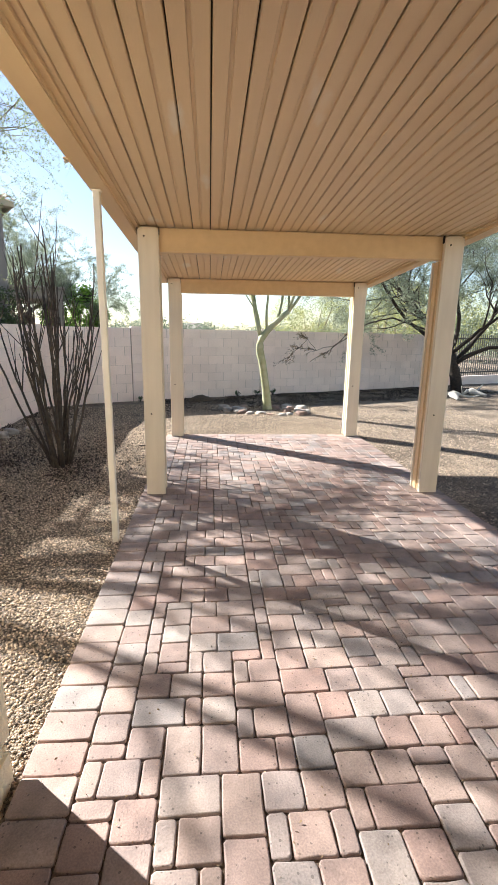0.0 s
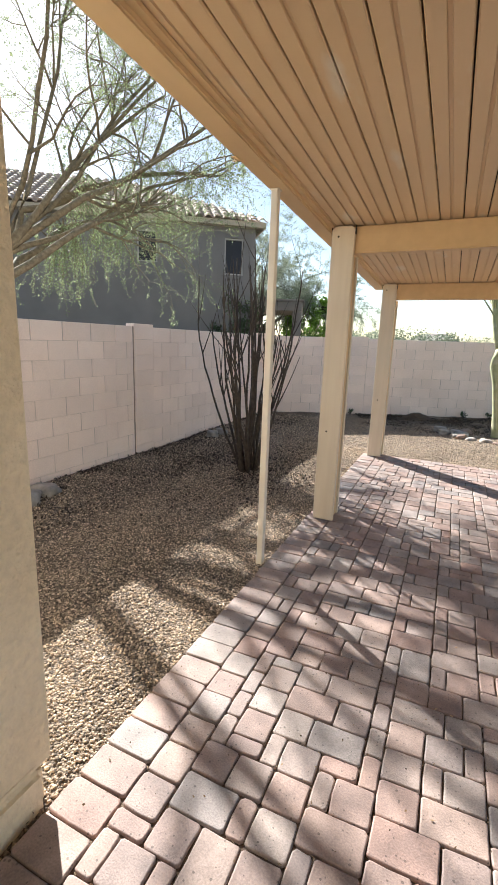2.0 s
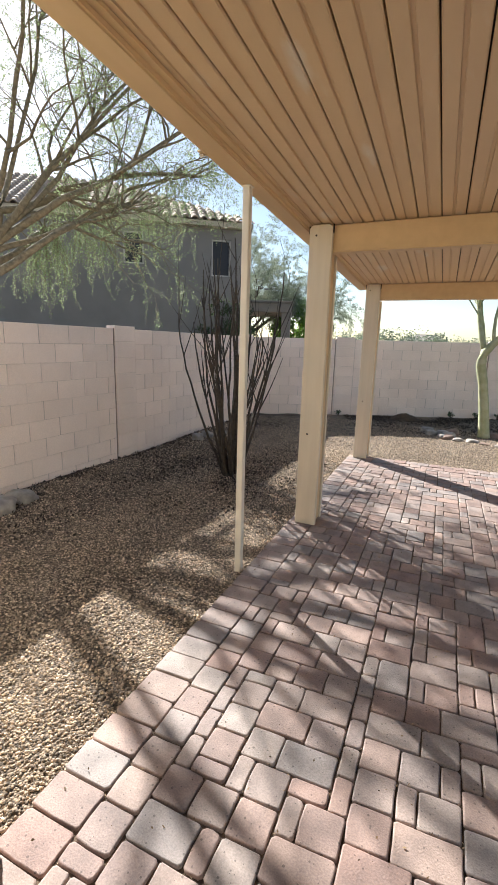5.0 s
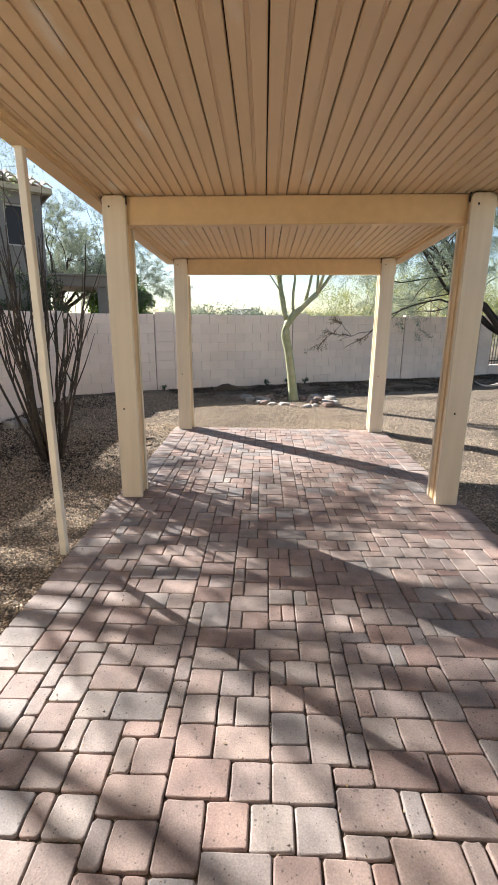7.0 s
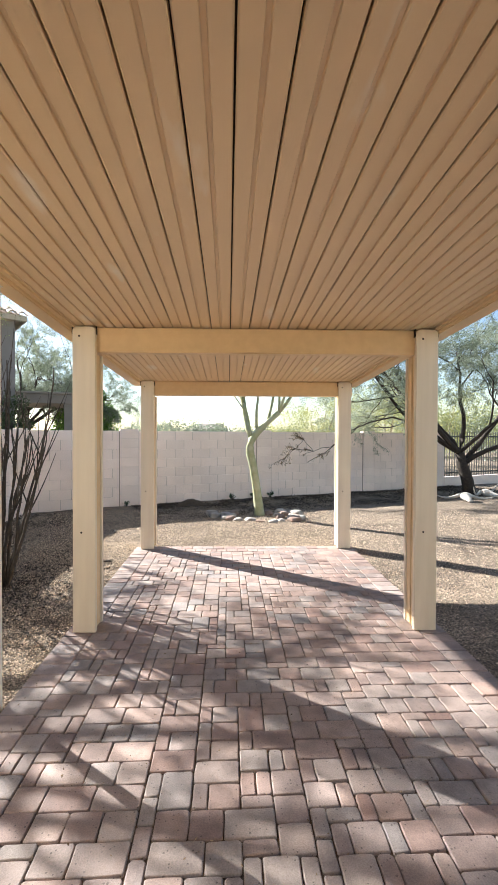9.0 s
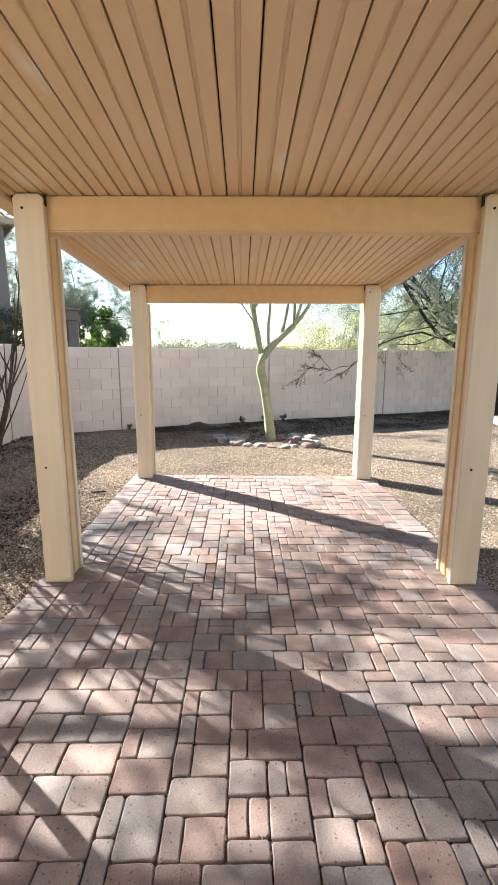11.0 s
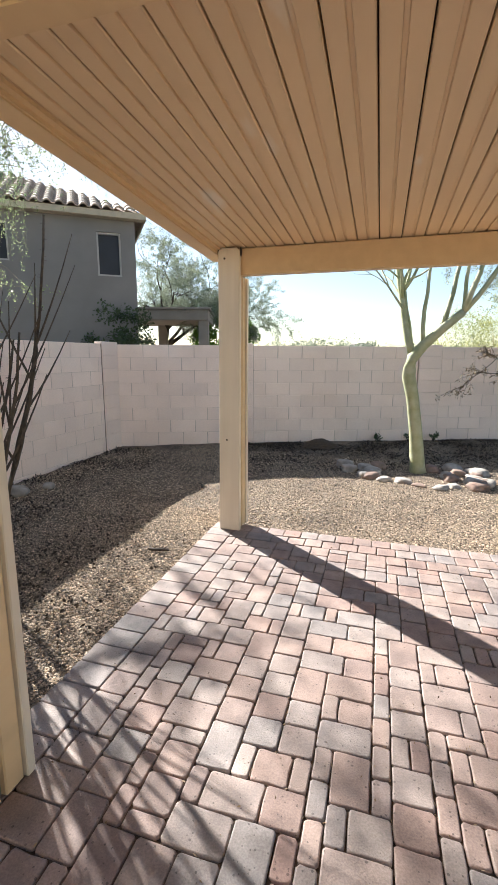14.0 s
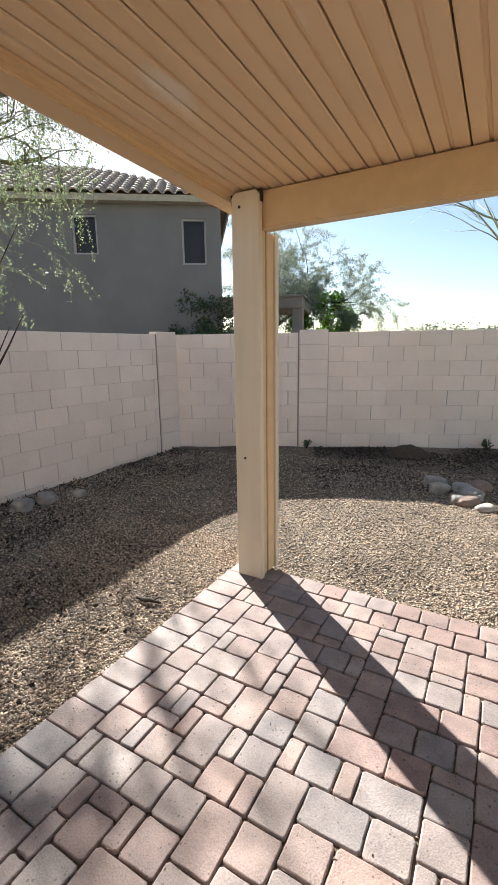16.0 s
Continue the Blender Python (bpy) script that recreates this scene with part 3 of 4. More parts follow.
def build_ocotillo():
    """A clump of long bare canes rising from one root."""
    rng = random.Random(4)
    x, y = -1.83, 5.25
    th = empty("ocotillo", (x, y, ground_z(x, y)), "ocotillo with many long bare thorny canes in gravel", "plant")
    for k in range(27):
        V, F = [], []
        az = rng.uniform(0, 2 * math.pi)
        out = rng.uniform(0.05, 1.0) ** 0.7
        r0 = 0.10 * out
        h = rng.uniform(1.7, 2.95) * (1 - 0.18 * out)
        lean = 0.56 * out
        n = 12
        wx, wy = rng.uniform(-0.05, 0.05), rng.uniform(-0.05, 0.05)
        pts, rad = [], []
        for i in range(n + 1):
            t = i / n
            s = r0 + lean * (1 - (1 - t) ** 1.35)
            pts.append(Vector((math.cos(az) * s + wx * math.sin(5 * t + k) + rng.gauss(0, 0.006), math.sin(az) * s + wy * math.sin(4 * t + 2 * k) + rng.gauss(0, 0.006), -0.04 + h * t)))
            rad.append(0.0165 * (1 - 0.66 * t) + 0.001)
        tube_data(V, F, pts, rad, 6)
        for b in range(rng.choice([1, 2, 2, 3, 4])):
            i = rng.randint(6, 11)
            d = (pts[i + 1] - pts[i]).normalized() + Vector((rng.gauss(0, 0.35), rng.gauss(0, 0.35), 0.1))
            L = rng.uniform(0.25, 0.7)
            q = [pts[i] + d * (L * j / 4) + Vector((0, 0, 0.03 * j * j / 4)) for j in range(5)]
            tube_data(V, F, q, [rad[i] * (0.75 - 0.12 * j) for j in range(5)], 5)
        for i in range(90):
            u = rng.uniform(0.12, 0.98) * n
            j = min(int(u), n - 1)
            p = pts[j].lerp(pts[j + 1], u - j)
            a = rng.uniform(0, 6.28)
            d = Vector((math.cos(a), math.sin(a), 0.3))
            w = Vector((-math.sin(a), math.cos(a), 0)) * 0.0018
            base = len(V)
            tip = p + d * rng.uniform(0.018, 0.034)
            V += [tuple(p + w), tuple(p - w), tuple(p + Vector((0, 0, 0.004))), tuple(tip)]
            F += [(base, base + 1, base + 3), (base + 1, base + 2, base + 3), (base + 2, base, base + 3)]
        obj("cane", V, F, M_CANE, th, smooth=True)
    return th


build_ocotillo()


# ---- neighbour's house ----
def build_neighbour():
    d = Vector((0.80, 0.60))
    ang = math.degrees(math.atan2(d.y, d.x))
    # local x runs along the facade (0 at the far right corner, negative to the left), local y into the house
    th = empty("neighbour_house", (-6.62, 15.5, 0), "two-storey grey stucco house with a barrel-tile roof", "house", rz=ang)
    L, D, E = 15.4, 9.0, 5.22
    wins = [(-1.06, -0.40, 3.70, 4.88), (-3.95, -3.3, 3.95, 4.95)]
    bm = bmesh.new()
    xs = sorted([-L, 0] + [v for w in wins for v in w[:2]])
    zs = sorted([-0.1, E] + [v for w in wins for v in w[2:]])
    grid = {}
    for y in (0, 0.25):
        for x in xs:
            for z in zs:
                grid[x, y, z] = bm.verts.new((x, y, z))
    for x0, x1 in zip(xs[:-1], xs[1:]):
        for z0, z1 in zip(zs[:-1], zs[1:]):
            if any(w[0] <= x0 < w[1] and w[2] <= z0 < w[3] for w in wins):
                continue
            for y in (0, 0.25):
                bm.faces.new([grid[x, y, z] for x, z in ((x0, z0), (x1, z0), (x1, z1), (x0, z1))])
    for ed in [ed for ed in bm.edges if ed.is_boundary and ed.verts[0].co.y == 0]:
        a, b = ed.verts
        c, d2 = grid[min(xs, key=lambda q: abs(q - b.co.x)), 0.25, min(zs, key=lambda q: abs(q - b.co.z))], grid[min(xs, key=lambda q: abs(q - a.co.x)), 0.25, min(zs, key=lambda q: abs(q - a.co.z))]
        bm.faces.new((a, b, c, d2))
    for v in [v for v in bm.verts if not v.link_faces]:
        bm.verts.remove(v)
    bmesh.ops.recalc_face_normals(bm, faces=bm.faces[:])
    part("front_wall", bm, M_GREY, th)
    bm = bmesh.new()
    box_bm(-0.25, 0.252, -0.1, 0, D, E, bm=bm)
    part("side_wall", bm, M_GREY, th)
    part("back_wall", box_bm(-L, D + 0.002, -0.1, 0, D + 0.2, E), M_GREY, th)
    part("end_wall", box_bm(-L - 0.2, 0, -0.1, -L - 0.002, D, E), M_GREY, th)
    for a, b, z0, z1 in wins:
        win = part("window", box_bm(a + 0.04, 0.13, z0 + 0.04, b - 0.04, 0.15, z1 - 0.04), M_SCREEN, th, "dark sun-screened window")
        bm = bmesh.new()
        for q in ((a, z0, a + 0.05, z1), (b - 0.05, z0, b, z1), (a + 0.052, z0, b - 0.052, z0 + 0.05), (a + 0.052, z1 - 0.05, b - 0.052, z1)):
            box_bm(q[0], 0.05, q[1], q[2], 0.2, q[3], bm=bm)
        f = part("window_frame", bm, M_FRAME, win)
    O = 0.3
    rise = 0.46
    bm = box_bm(-L - O, -O, E - 0.0, O, -O + 0.05, E + 0.16)
    part("fascia_board", bm, M_FASCIA, th, "cream eave fascia")
    part("soffit_board", box_bm(-L - O, -O + 0.052, E + 0.004, O, 0.0, E + 0.03), M_FASCIA, th)
    part("side_fascia", box_bm(O - 0.05, -O + 0.052, E - 0.0, O, D + O, E + 0.16), M_FASCIA, th)
    z0 = E + 0.15
    V = [(-L - O, -O, z0), (O, -O, z0), (O, D + O, z0), (-L - O, D + O, z0), (-L - O, D / 2, z0 + rise * (D / 2 + O)), (O - (D / 2 + O), D / 2, z0 + rise * (D / 2 + O))]
    obj("roof_deck", V, [(0, 1, 5, 4), (1, 2, 5), (2, 3, 4, 5), (0, 4, 3), (3, 2, 1, 0)], M_TILE, th)
    # barrel tiles on the slope above the facade
    tw, tl = 0.30, 0.40
    me = bpy.data.meshes.new("roof_tile")
    prof = [(-0.5, 0.0), (-0.42, 0.045), (-0.25, 0.085), (-0.05, 0.09), (0.12, 0.06), (0.22, 0.02), (0.36, 0.0), (0.5, 0.0)]
    v, f = [], []
    for yy, zz in ((0, 0.03), (tl * 1.12, 0.0)):
        for a, b in prof:
            v.append((a * tw, yy, b + zz))
    for a, b in prof:
        v.append((a * tw, 0, b * 0.8))
    n = len(prof)
    for i in range(n - 1):
        f.append((i, i + 1, n + i + 1, n + i))
        f.append((i, 2 * n + i, 2 * n + i + 1, i + 1))
    me.from_pydata(v, [], f)
    me.materials.append(M_TILE)
    slope = math.atan(rise)
    cols = int((L + O) / tw)
    rows = int((D / 2 + O) / math.cos(slope) / tl)
    V, F = [], []
    made = 0
    for c in range(cols):
        for r in range(rows):
            x = O - 0.12 - c * tw
            run = (r * tl) * math.cos(slope)
            if x > O - run - 0.05:
                continue
            m = Matrix.Translation((x, -O - 0.05 + run, z0 + 0.01 + run * rise)) @ Matrix.Rotation(slope, 4, "X")
            if made < 300:
                ob = new("roof_tile", me)
                ob.parent = th
                ob.matrix_local = m
                made += 1
            else:
                base = len(V)
                V += [tuple(m @ Vector(q)) for q in v]
                F += [tuple(base + i for i in g) for g in f]
    rest = obj("roof_tiles", V, F, M_TILE, th)
    rest["kind"] = "stuff"
    return th


build_neighbour()


def build_ramada():
    """The neighbour's open single-storey cover, of which the roof edge and two pillars show over the wall."""
    th = empty("neighbour_ramada", (-7.2, 22.4, 0), "grey stucco open ramada beside the neighbouring house", "ramada", rz=18)
    part("roof_slab", box_bm(-6.7, -0.1, 3.02, 0.0, 4.2, 3.46, 0.02), M_RAMADA, th)
    part("roof_edge", box_bm(-6.8, -0.2, 3.462, 0.1, 4.3, 3.56, 0.02), M_RAMADA, th)
    for x, y in ((-0.45, 0.0), (-2.9, 3.6), (-5.9, 0.0)):
        part("pillar", box_bm(x, y, -0.1, x + 0.45, y + 0.45, 3.018, 0.02), M_RAMADA, th)
    return th


build_ramada()


def build_shrub(name, base, radius, height, seed, leaf, label, leaves=9000, size=0.06, category="shrub", aspect=0.35, lumps=26, stems=9):
    """A leafy bush: stems, and leaves in uneven lumps with gaps between."""
    rng = random.Random(seed)
    th = empty(name, base, label, category)
    V, F = [], []
    centres = []
    for k in range(lumps):
        a, r, h = rng.uniform(0, 6.283), radius * rng.uniform(0.1, 1.0) ** 0.6, rng.uniform(0.22, 1.0)
        r *= math.sqrt(max(1 - (h - 0.45) ** 2 * 1.9, 0.08))
        centres.append((Vector((math.cos(a) * r, math.sin(a) * r, h * height * rng.uniform(0.85, 1.05))), rng.uniform(0.16, 0.34) * radius))
    for k in range(stems):
        c = centres[k % lumps][0]
        pts = [Vector((rng.uniform(-0.1, 0.1), rng.uniform(-0.1, 0.1), -0.1)).lerp(c, t) + Vector((0, 0, 0.25 * math.sin(t * 3.14))) for t in (0, 0.3, 0.6, 1)]
        tube_data(V, F, pts, [0.05, 0.04, 0.028, 0.012], 5)
    obj("stems", V, F, M_BARK, th, smooth=True)
    spots, dirs = [], []
    for k in range(leaves):
        c, r = centres[rng.randrange(lumps)]
        v = Vector((rng.gauss(0, 1), rng.gauss(0, 1), rng.gauss(0, 0.8)))
        v = v.normalized() * (rng.random() ** 0.4)
        spots.append(c + v * r)
        dirs.append((v + Vector((0, 0, 0.3))).normalized())
    leaf_mesh("leaves", spots, dirs, size, leaf, th, seed, aspect, 0.03)
    return th


# beyond the walls
build_shrub("citrus_tree", (-8.4, 27.0, 0), 1.9, 4.3, 1, M_LEAF_CITRUS, "dense bright green citrus tree beyond the wall", 14000, 0.13, "tree", 0.4, 34)
build_shrub("oleander_shrub", (-6.75, 14.6, 0), 1.0, 3.05, 2, M_LEAF_DARK, "dark green shrub at the corner of the grey house", 5200, 0.085, "shrub", 0.3, 24)
build_tree("mesquite_tree", (-11.5, 26.0, 0), [(0, 0, -0.1, 0.25), (0.1, 0, 1.0, 0.22), (0.2, 0.1, 1.9, 0.18)],
           [(2, (0.9, 0, 0.8), 4.2, 0.12), (2, (-0.6, 0.3, 1.0), 4.0, 0.12), (2, (0.3, -0.5, 1.0), 4.0, 0.11), (2, (0.1, 0.4, 1.2), 4.4, 0.11), (2, (1.0, -0.4, 1.0), 4.0, 0.1)],
           dict(MESQUITE, len=[4, 2.3, 1.3, 0.7], kids=[7, 7, 6]), 31, M_BARK_DARK, M_LEAF_GREY, "tall grey-green mesquite behind the ramada", "tree", 115, 0.058, 0.05, aspect=0.2)
build_shrub("palo_verde_bush", (4.2, 20.6, 0), 2.1, 3.3, 13, M_LEAF_YELLOW, "yellow-green palo verde in bloom beyond the wall", 24000, 0.06, "tree", 0.2, 52)
build_shrub("palo_verde_bush", (7.4, 21.0, 0), 2.7, 3.9, 3, M_LEAF_YELLOW, "yellow-green palo verde in bloom beyond the wall", 26000, 0.065, "tree", 0.2, 56)
build_shrub("palo_verde_bush", (11.0, 23.5, 0), 3.4, 4.2, 7, M_LEAF_YELLOW, "yellow-green palo verde in bloom beyond the wall", 20000, 0.075, "tree", 0.22, 50)
for i, (x, y, r, h, s) in enumerate([(-3.5, 40, 3.5, 3.3, 41), (-0.5, 48, 4.0, 3.0, 42), (4.5, 52, 4.2, 2.9, 43), (-9, 50, 4.5, 3.6, 44), (10, 46, 4.5, 4.2, 45), (15, 34, 4.0, 4.6, 46), (20, 30, 4.2, 4.4, 47), (26, 40, 5.0, 4.8, 48)]):
    build_shrub("desert_bush", (x, y, 0), r, h * 0.72, s, M_LEAF_HAZE, "pale grey-green desert bush in the distance", 6000, 0.17, "bush", 0.35, 24)
far = empty("distant_house", (-7.0, 125, 0), "distant low house with a grey hip roof", "house", rz=8)
part("walls", box_bm(-5, 0, -0.1, 5, 8, 3.2), M_RAMADA, far)
obj("roof", [(-5.6, -0.6, 3.2), (5.6, -0.6, 3.2), (5.6, 8.6, 3.2), (-5.6, 8.6, 3.2), (-2.2, 4, 5.0), (2.2, 4, 5.0)], [(0, 1, 5, 4), (1, 2, 5), (2, 3, 4, 5), (3, 0, 4), (3, 2, 1, 0)], M_RAMADA, far)


# ---- view fence beyond the block wall ----
def build_fence():
    s, L = along(BACK_LEN + 0.02), 9.0
    th = empty("view_fence", (s[0], s[1], 0), "black iron view fence on a low block base", "fence", rz=math.degrees(math.atan2(BACK_DIR.y, BACK_DIR.x)))
    part("base_wall", box_bm(0, 0, -0.2, L, 0.15, 0.30, 0.01), M_BLOCK, th, "low painted block base")
    part("top_rail", box_bm(0, 0.055, 1.52, L, 0.095, 1.56), M_IRON, th)
    part("bottom_rail", box_bm(0, 0.055, 0.40, L, 0.095, 0.44), M_IRON, th)
    me = None
    for i in range(int(L / 0.11)):
        x = 0.06 + 0.11 * i
        if me is None:
            picket = part("picket", box_bm(-0.009, 0.066, 0.302, 0.009, 0.084, 1.68), M_IRON, th)
            me = picket.data
        else:
            picket = new("picket", me)
            picket.parent = th
        picket.location = (x, 0, 0)
    return th


build_fence()


# ---- rocks ----
def rock(name, x, y, sx, sy, sz, seed, material, label, group=""):
    rng = random.Random(seed)
    bm = bmesh.new()
    bmesh.ops.create_icosphere(bm, subdivisions=3, radius=1)
    o = Vector((rng.uniform(-50, 50), rng.uniform(-50, 50), rng.uniform(-50, 50)))
    for v in bm.verts:
        p = v.co.copy()
        k = 1 + 0.38 * noise.noise(p * 1.1 + o) + 0.14 * noise.noise(p * 2.9 + o)
        p = p * k
        v.co = Vector((p.x * sx, p.y * sy, (max(p.z, -0.6) if p.z < 0 else min(p.z, 0.85)) * sz))
    ob = part(name, bm, material, None, "", smooth=True)
    ob.location = (x, y, ground_z(x, y) + 0.35 * sz)
    ob.rotation_euler = (0, 0, rng.uniform(0, 6))
    return tagged(ob, label, "rock", group)


rr = random.Random(21)
for k in range(15):
    a = math.pi * (0.86 + 1.42 * k / 14)
    r = rr.uniform(0.5, 0.66)
    s = rr.uniform(0.065, 0.13)
    rock("river_rock", 1.1 + r * 1.15 * math.cos(a), 9.15 + r * 0.95 * math.sin(a), s * 1.25, s, s * 0.55, 100 + k, M_ROCK if k % 3 else M_ROCK_RED, "flat grey rock in the ring round the palo verde", "tree ring rocks")
for k in range(7):
    rock("river_rock", 1.05 + rr.uniform(0.1, 0.75), 9.05 + rr.uniform(-0.25, 0.4), rr.uniform(0.08, 0.16), rr.uniform(0.07, 0.12), 0.06, 130 + k, M_ROCK if k % 2 else M_ROCK_RED, "loose grey rock beside the palo verde", "tree ring rocks")
for x, y, s, k in ((0.2, 9.1, 0.085, 1), (0.14, 9.27, 0.1, 2), (0.38, 8.85, 0.07, 3), (-3.24, 6.86, 0.1, 4), (-3.2, 7.1, 0.1, 5), (-3.05, 7.38, 0.07, 6), (-3.2, 3.2, 0.16, 7), (-3.25, 3.5, 0.12, 8), (0.55, 9.0, 0.06, 9)):
    rock("river_rock", x, y, s * 1.2, s, s * 0.8, 150 + k, M_ROCK, "rounded grey rock lying on the gravel", "loose rocks")


def build_skull(x, y, rz, tilt):
    """A bleached cattle skull: cranium lofted down to the muzzle, eye hollows, and two curved horns."""
    th = empty("cattle_skull", (x, y, ground_z(x, y) + 0.01), "bleached cattle skull with long curved horns on the dirt", "skull", "skulls", rz=rz)
    V, F = [], []
    rings = [(-0.02, 0.05, 0.05, 0.17), (0.03, 0.125, 0.085, 0.155), (0.10, 0.135, 0.09, 0.14), (0.16, 0.12, 0.085, 0.125), (0.22, 0.085, 0.07, 0.105), (0.30, 0.065, 0.055, 0.085), (0.38, 0.06, 0.045, 0.065), (0.44, 0.055, 0.035, 0.05), (0.46, 0.03, 0.02, 0.045)]
    n = 14
    for fy, hw, hh, zc in rings:
        for k in range(n):
            a = 2 * math.pi * k / n
            dent = 0.78 if 0.08 < fy < 0.19 and abs(math.cos(a)) > 0.55 and math.sin(a) > -0.2 and fy > 0.12 else 1.0
            V.append((hw * math.cos(a) * dent, -fy, zc * 0.72 + hh * math.sin(a)))
    for r in range(len(rings) - 1):
        for k in range(n):
            F.append((r * n + k, r * n + (k + 1) % n, (r + 1) * n + (k + 1) % n, (r + 1) * n + k))
    F.append(tuple(range(n)))
    F.append(tuple((len(rings) - 1) * n + k for k in range(n))[::-1])
    obj("cranium", V, F, M_ROCK_PALE, th, smooth=True)
    for sgn in (-1, 1):
        V, F = [], []
        pts = [Vector((sgn * (0.09 + 0.62 * t), 0.02 - 0.10 * t * t, 0.125 - 0.10 * math.sin(2.6 * t) + 0.22 * t ** 2.2 * tilt)) for t in [i / 9 for i in range(10)]]
        tube_data(V, F, pts, [0.042 * (1 - 0.85 * i / 9) + 0.003 for i in range(10)], 9)
        obj("horn", V, F, M_ROCK_PALE, th, smooth=True)
    return th


build_skull(6.05, 11.2, -12, 0.35)
build_skull(6.85, 11.85, 38, 1.0)
bm = bmesh.new()
bmesh.ops.create_grid(bm, x_segments=18, y_segments=18, size=0.3)
for v in bm.verts:
    r = v.co.length / 0.34
    v.co.z = 0.11 * max(1 - r * r, 0) ** 1.3 - 0.02 * min(r, 1.4) + 0.02 * noise.noise(v.co * 14)
mound = part("soil_mound", bm, M_SOIL, smooth=True)
mound.location = (-0.38, 10.5, ground_z(-0.38, 10.5) + 0.015)
tagged(mound, "small mound of dark dug soil by the back wall", "mound")


# ---- small things ----
clip = empty("fascia_clip", (-0.772, 2.74, soffit(2.74) - 0.045), "small tan bracket screwed under the fascia edge", "bracket")
part("plate", box_bm(-0.014, -0.03, -0.006, 0.014, 0.03, 0.001, 0.002), M_TAN, clip)
part("hook", box_bm(-0.016, -0.008, -0.018, 0.002, 0.008, -0.0065, 0.003), M_CREAM, clip)


def build_hose():
    """A loop of black drip tube by the ocotillo."""
    pts = [Vector((-1.63 + 0.075 * math.cos(a) + 0.01 * a, 5.06 + 0.02 * a, 0.02 + 0.09 * math.sin(a) * (0.5 + 0.5 * math.sin(a)))) for a in [i * 0.3 - 0.6 for i in range(22)]]
    V, F = [], []
    tube_data(V, F, pts, [0.0045] * len(pts), 6)
    ob = obj("drip_hose", V, F, M_CANE, smooth=True)
    ob.location.z = ground_z(-1.6, 5.1)
    return tagged(ob, "loop of dark drip irrigation hose beside the ocotillo", "hose")


build_hose()


def build_stick(x, y, rz, seed, length=0.17):
    rng = random.Random(seed)
    V, F = [], []
    n = 7
    pts = [Vector((length * (i / (n - 1) - 0.5), rng.gauss(0, 0.006), 0.012 + rng.uniform(0, 0.008))) for i in range(n)]
    tube_data(V, F, pts, [0.009, 0.011, 0.012, 0.011, 0.010, 0.009, 0.006], 6)
    tube_data(V, F, [pts[4], pts[4] + Vector((0.03, 0.035, 0.012))], [0.007, 0.004], 5)
    ob = obj("stick", V, F, M_BARK_DARK, smooth=True)
    ob.location, ob.rotation_euler = (x, y, terrain(x, y) + 0.004), (0, 0, rz)
    return tagged(ob, "short dark broken stick lying on the gravel", "stick", "fallen sticks")


def build_weed(x, y, seed, h):
    rng = random.Random(seed)
    th = empty("weed", (x, y, ground_z(x, y)), "small dark weed growing at the foot of the wall", "weed", "wall weeds")
    V, F = [], []
    spots, dirs = [], []
    for k in range(9):
        a = rng.uniform(0, 6.28)
        tip = Vector((math.cos(a) * 0.5 * h, math.sin(a) * 0.5 * h, h * rng.uniform(0.5, 1.0)))
        pts = [Vector((0, 0, -0.01)), tip * 0.5 + Vector((0, 0, 0.15 * h)), tip]
        tube_data(V, F, pts, [0.005, 0.004, 0.002], 4)
        for i in range(9):
            spots.append(pts[1].lerp(tip, rng.random()))
            dirs.append(Vector((rng.gauss(0, 1), rng.gauss(0, 1), 0.6)).normalized())
    obj("stems", V, F, M_BARK_DARK, th)
    leaf_mesh("leaves", spots, dirs, 0.035, M_LEAF_DARK, th, seed, 0.35, 0.012)
    return th


def terrain(x, y):
    return ground_z(x, y) + 0.022 * noise.noise((x * 0.9, y * 0.9, 0)) + 0.012 * noise.noise((x * 3.1, y * 3.1, 4))


build_stick(-0.99, 6.2, 0.2, 1)
build_stick(-1.35, 7.9, 2.0, 3, 0.14)
for x, d, h, k in ((1.9, 0.11, 0.16, 1), (4.35, 0.12, 0.2, 2), (4.9, 0.1, 0.24, 3), (5.35, 0.13, 0.22, 4)):
    p = along(x)
    build_weed(p[0] + d * BACK_DIR.y, p[1] - d * BACK_DIR.x, 60 + k, h * 0.65)


def build_litter():
    """Dry leaf scraps and crumbs in the joints and on the pavers."""
    rng = random.Random(9)
    spots, dirs = [], []
    for k in range(900):
        spots.append(Vector((rng.uniform(-0.68, 2.25), 0.5 + 6.3 * rng.random(), rng.uniform(0.001, 0.004))))
        dirs.append(Vector((rng.gauss(0, 1), rng.gauss(0, 1), 0.0)).normalized())
    th = empty("leaf_litter", (0, 0, 0), "scattered dry leaf scraps on the pavers", "litter", kind="stuff")
    leaf_mesh("scraps", spots, dirs, 0.012, M_LITTER, th, 3, 0.25, 0.0)


build_litter()


def build_debris(label, n, where, seed):
    """Dark leaf and pod debris lying thick on the dirt."""
    rng = random.Random(seed)
    spots, dirs = [], []
    while len(spots) < n:
        x, y = where(rng)
        if noise.noise((x * 1.7, y * 1.7, 8)) + 0.5 * noise.noise((x * 6, y * 6, 2)) < rng.uniform(-0.5, 0.35):
            continue
        spots.append(Vector((x, y, terrain(x, y) + rng.uniform(0.004, 0.016))))
        dirs.append(Vector((rng.gauss(0, 1), rng.gauss(0, 1), 0.2)).normalized())
    th = empty("ground_debris", (0, 0, 0), label, "litter", kind="stuff")
    leaf_mesh("debris", spots, dirs, 0.03, M_DEBRIS, th, seed, 0.3, 0.003)


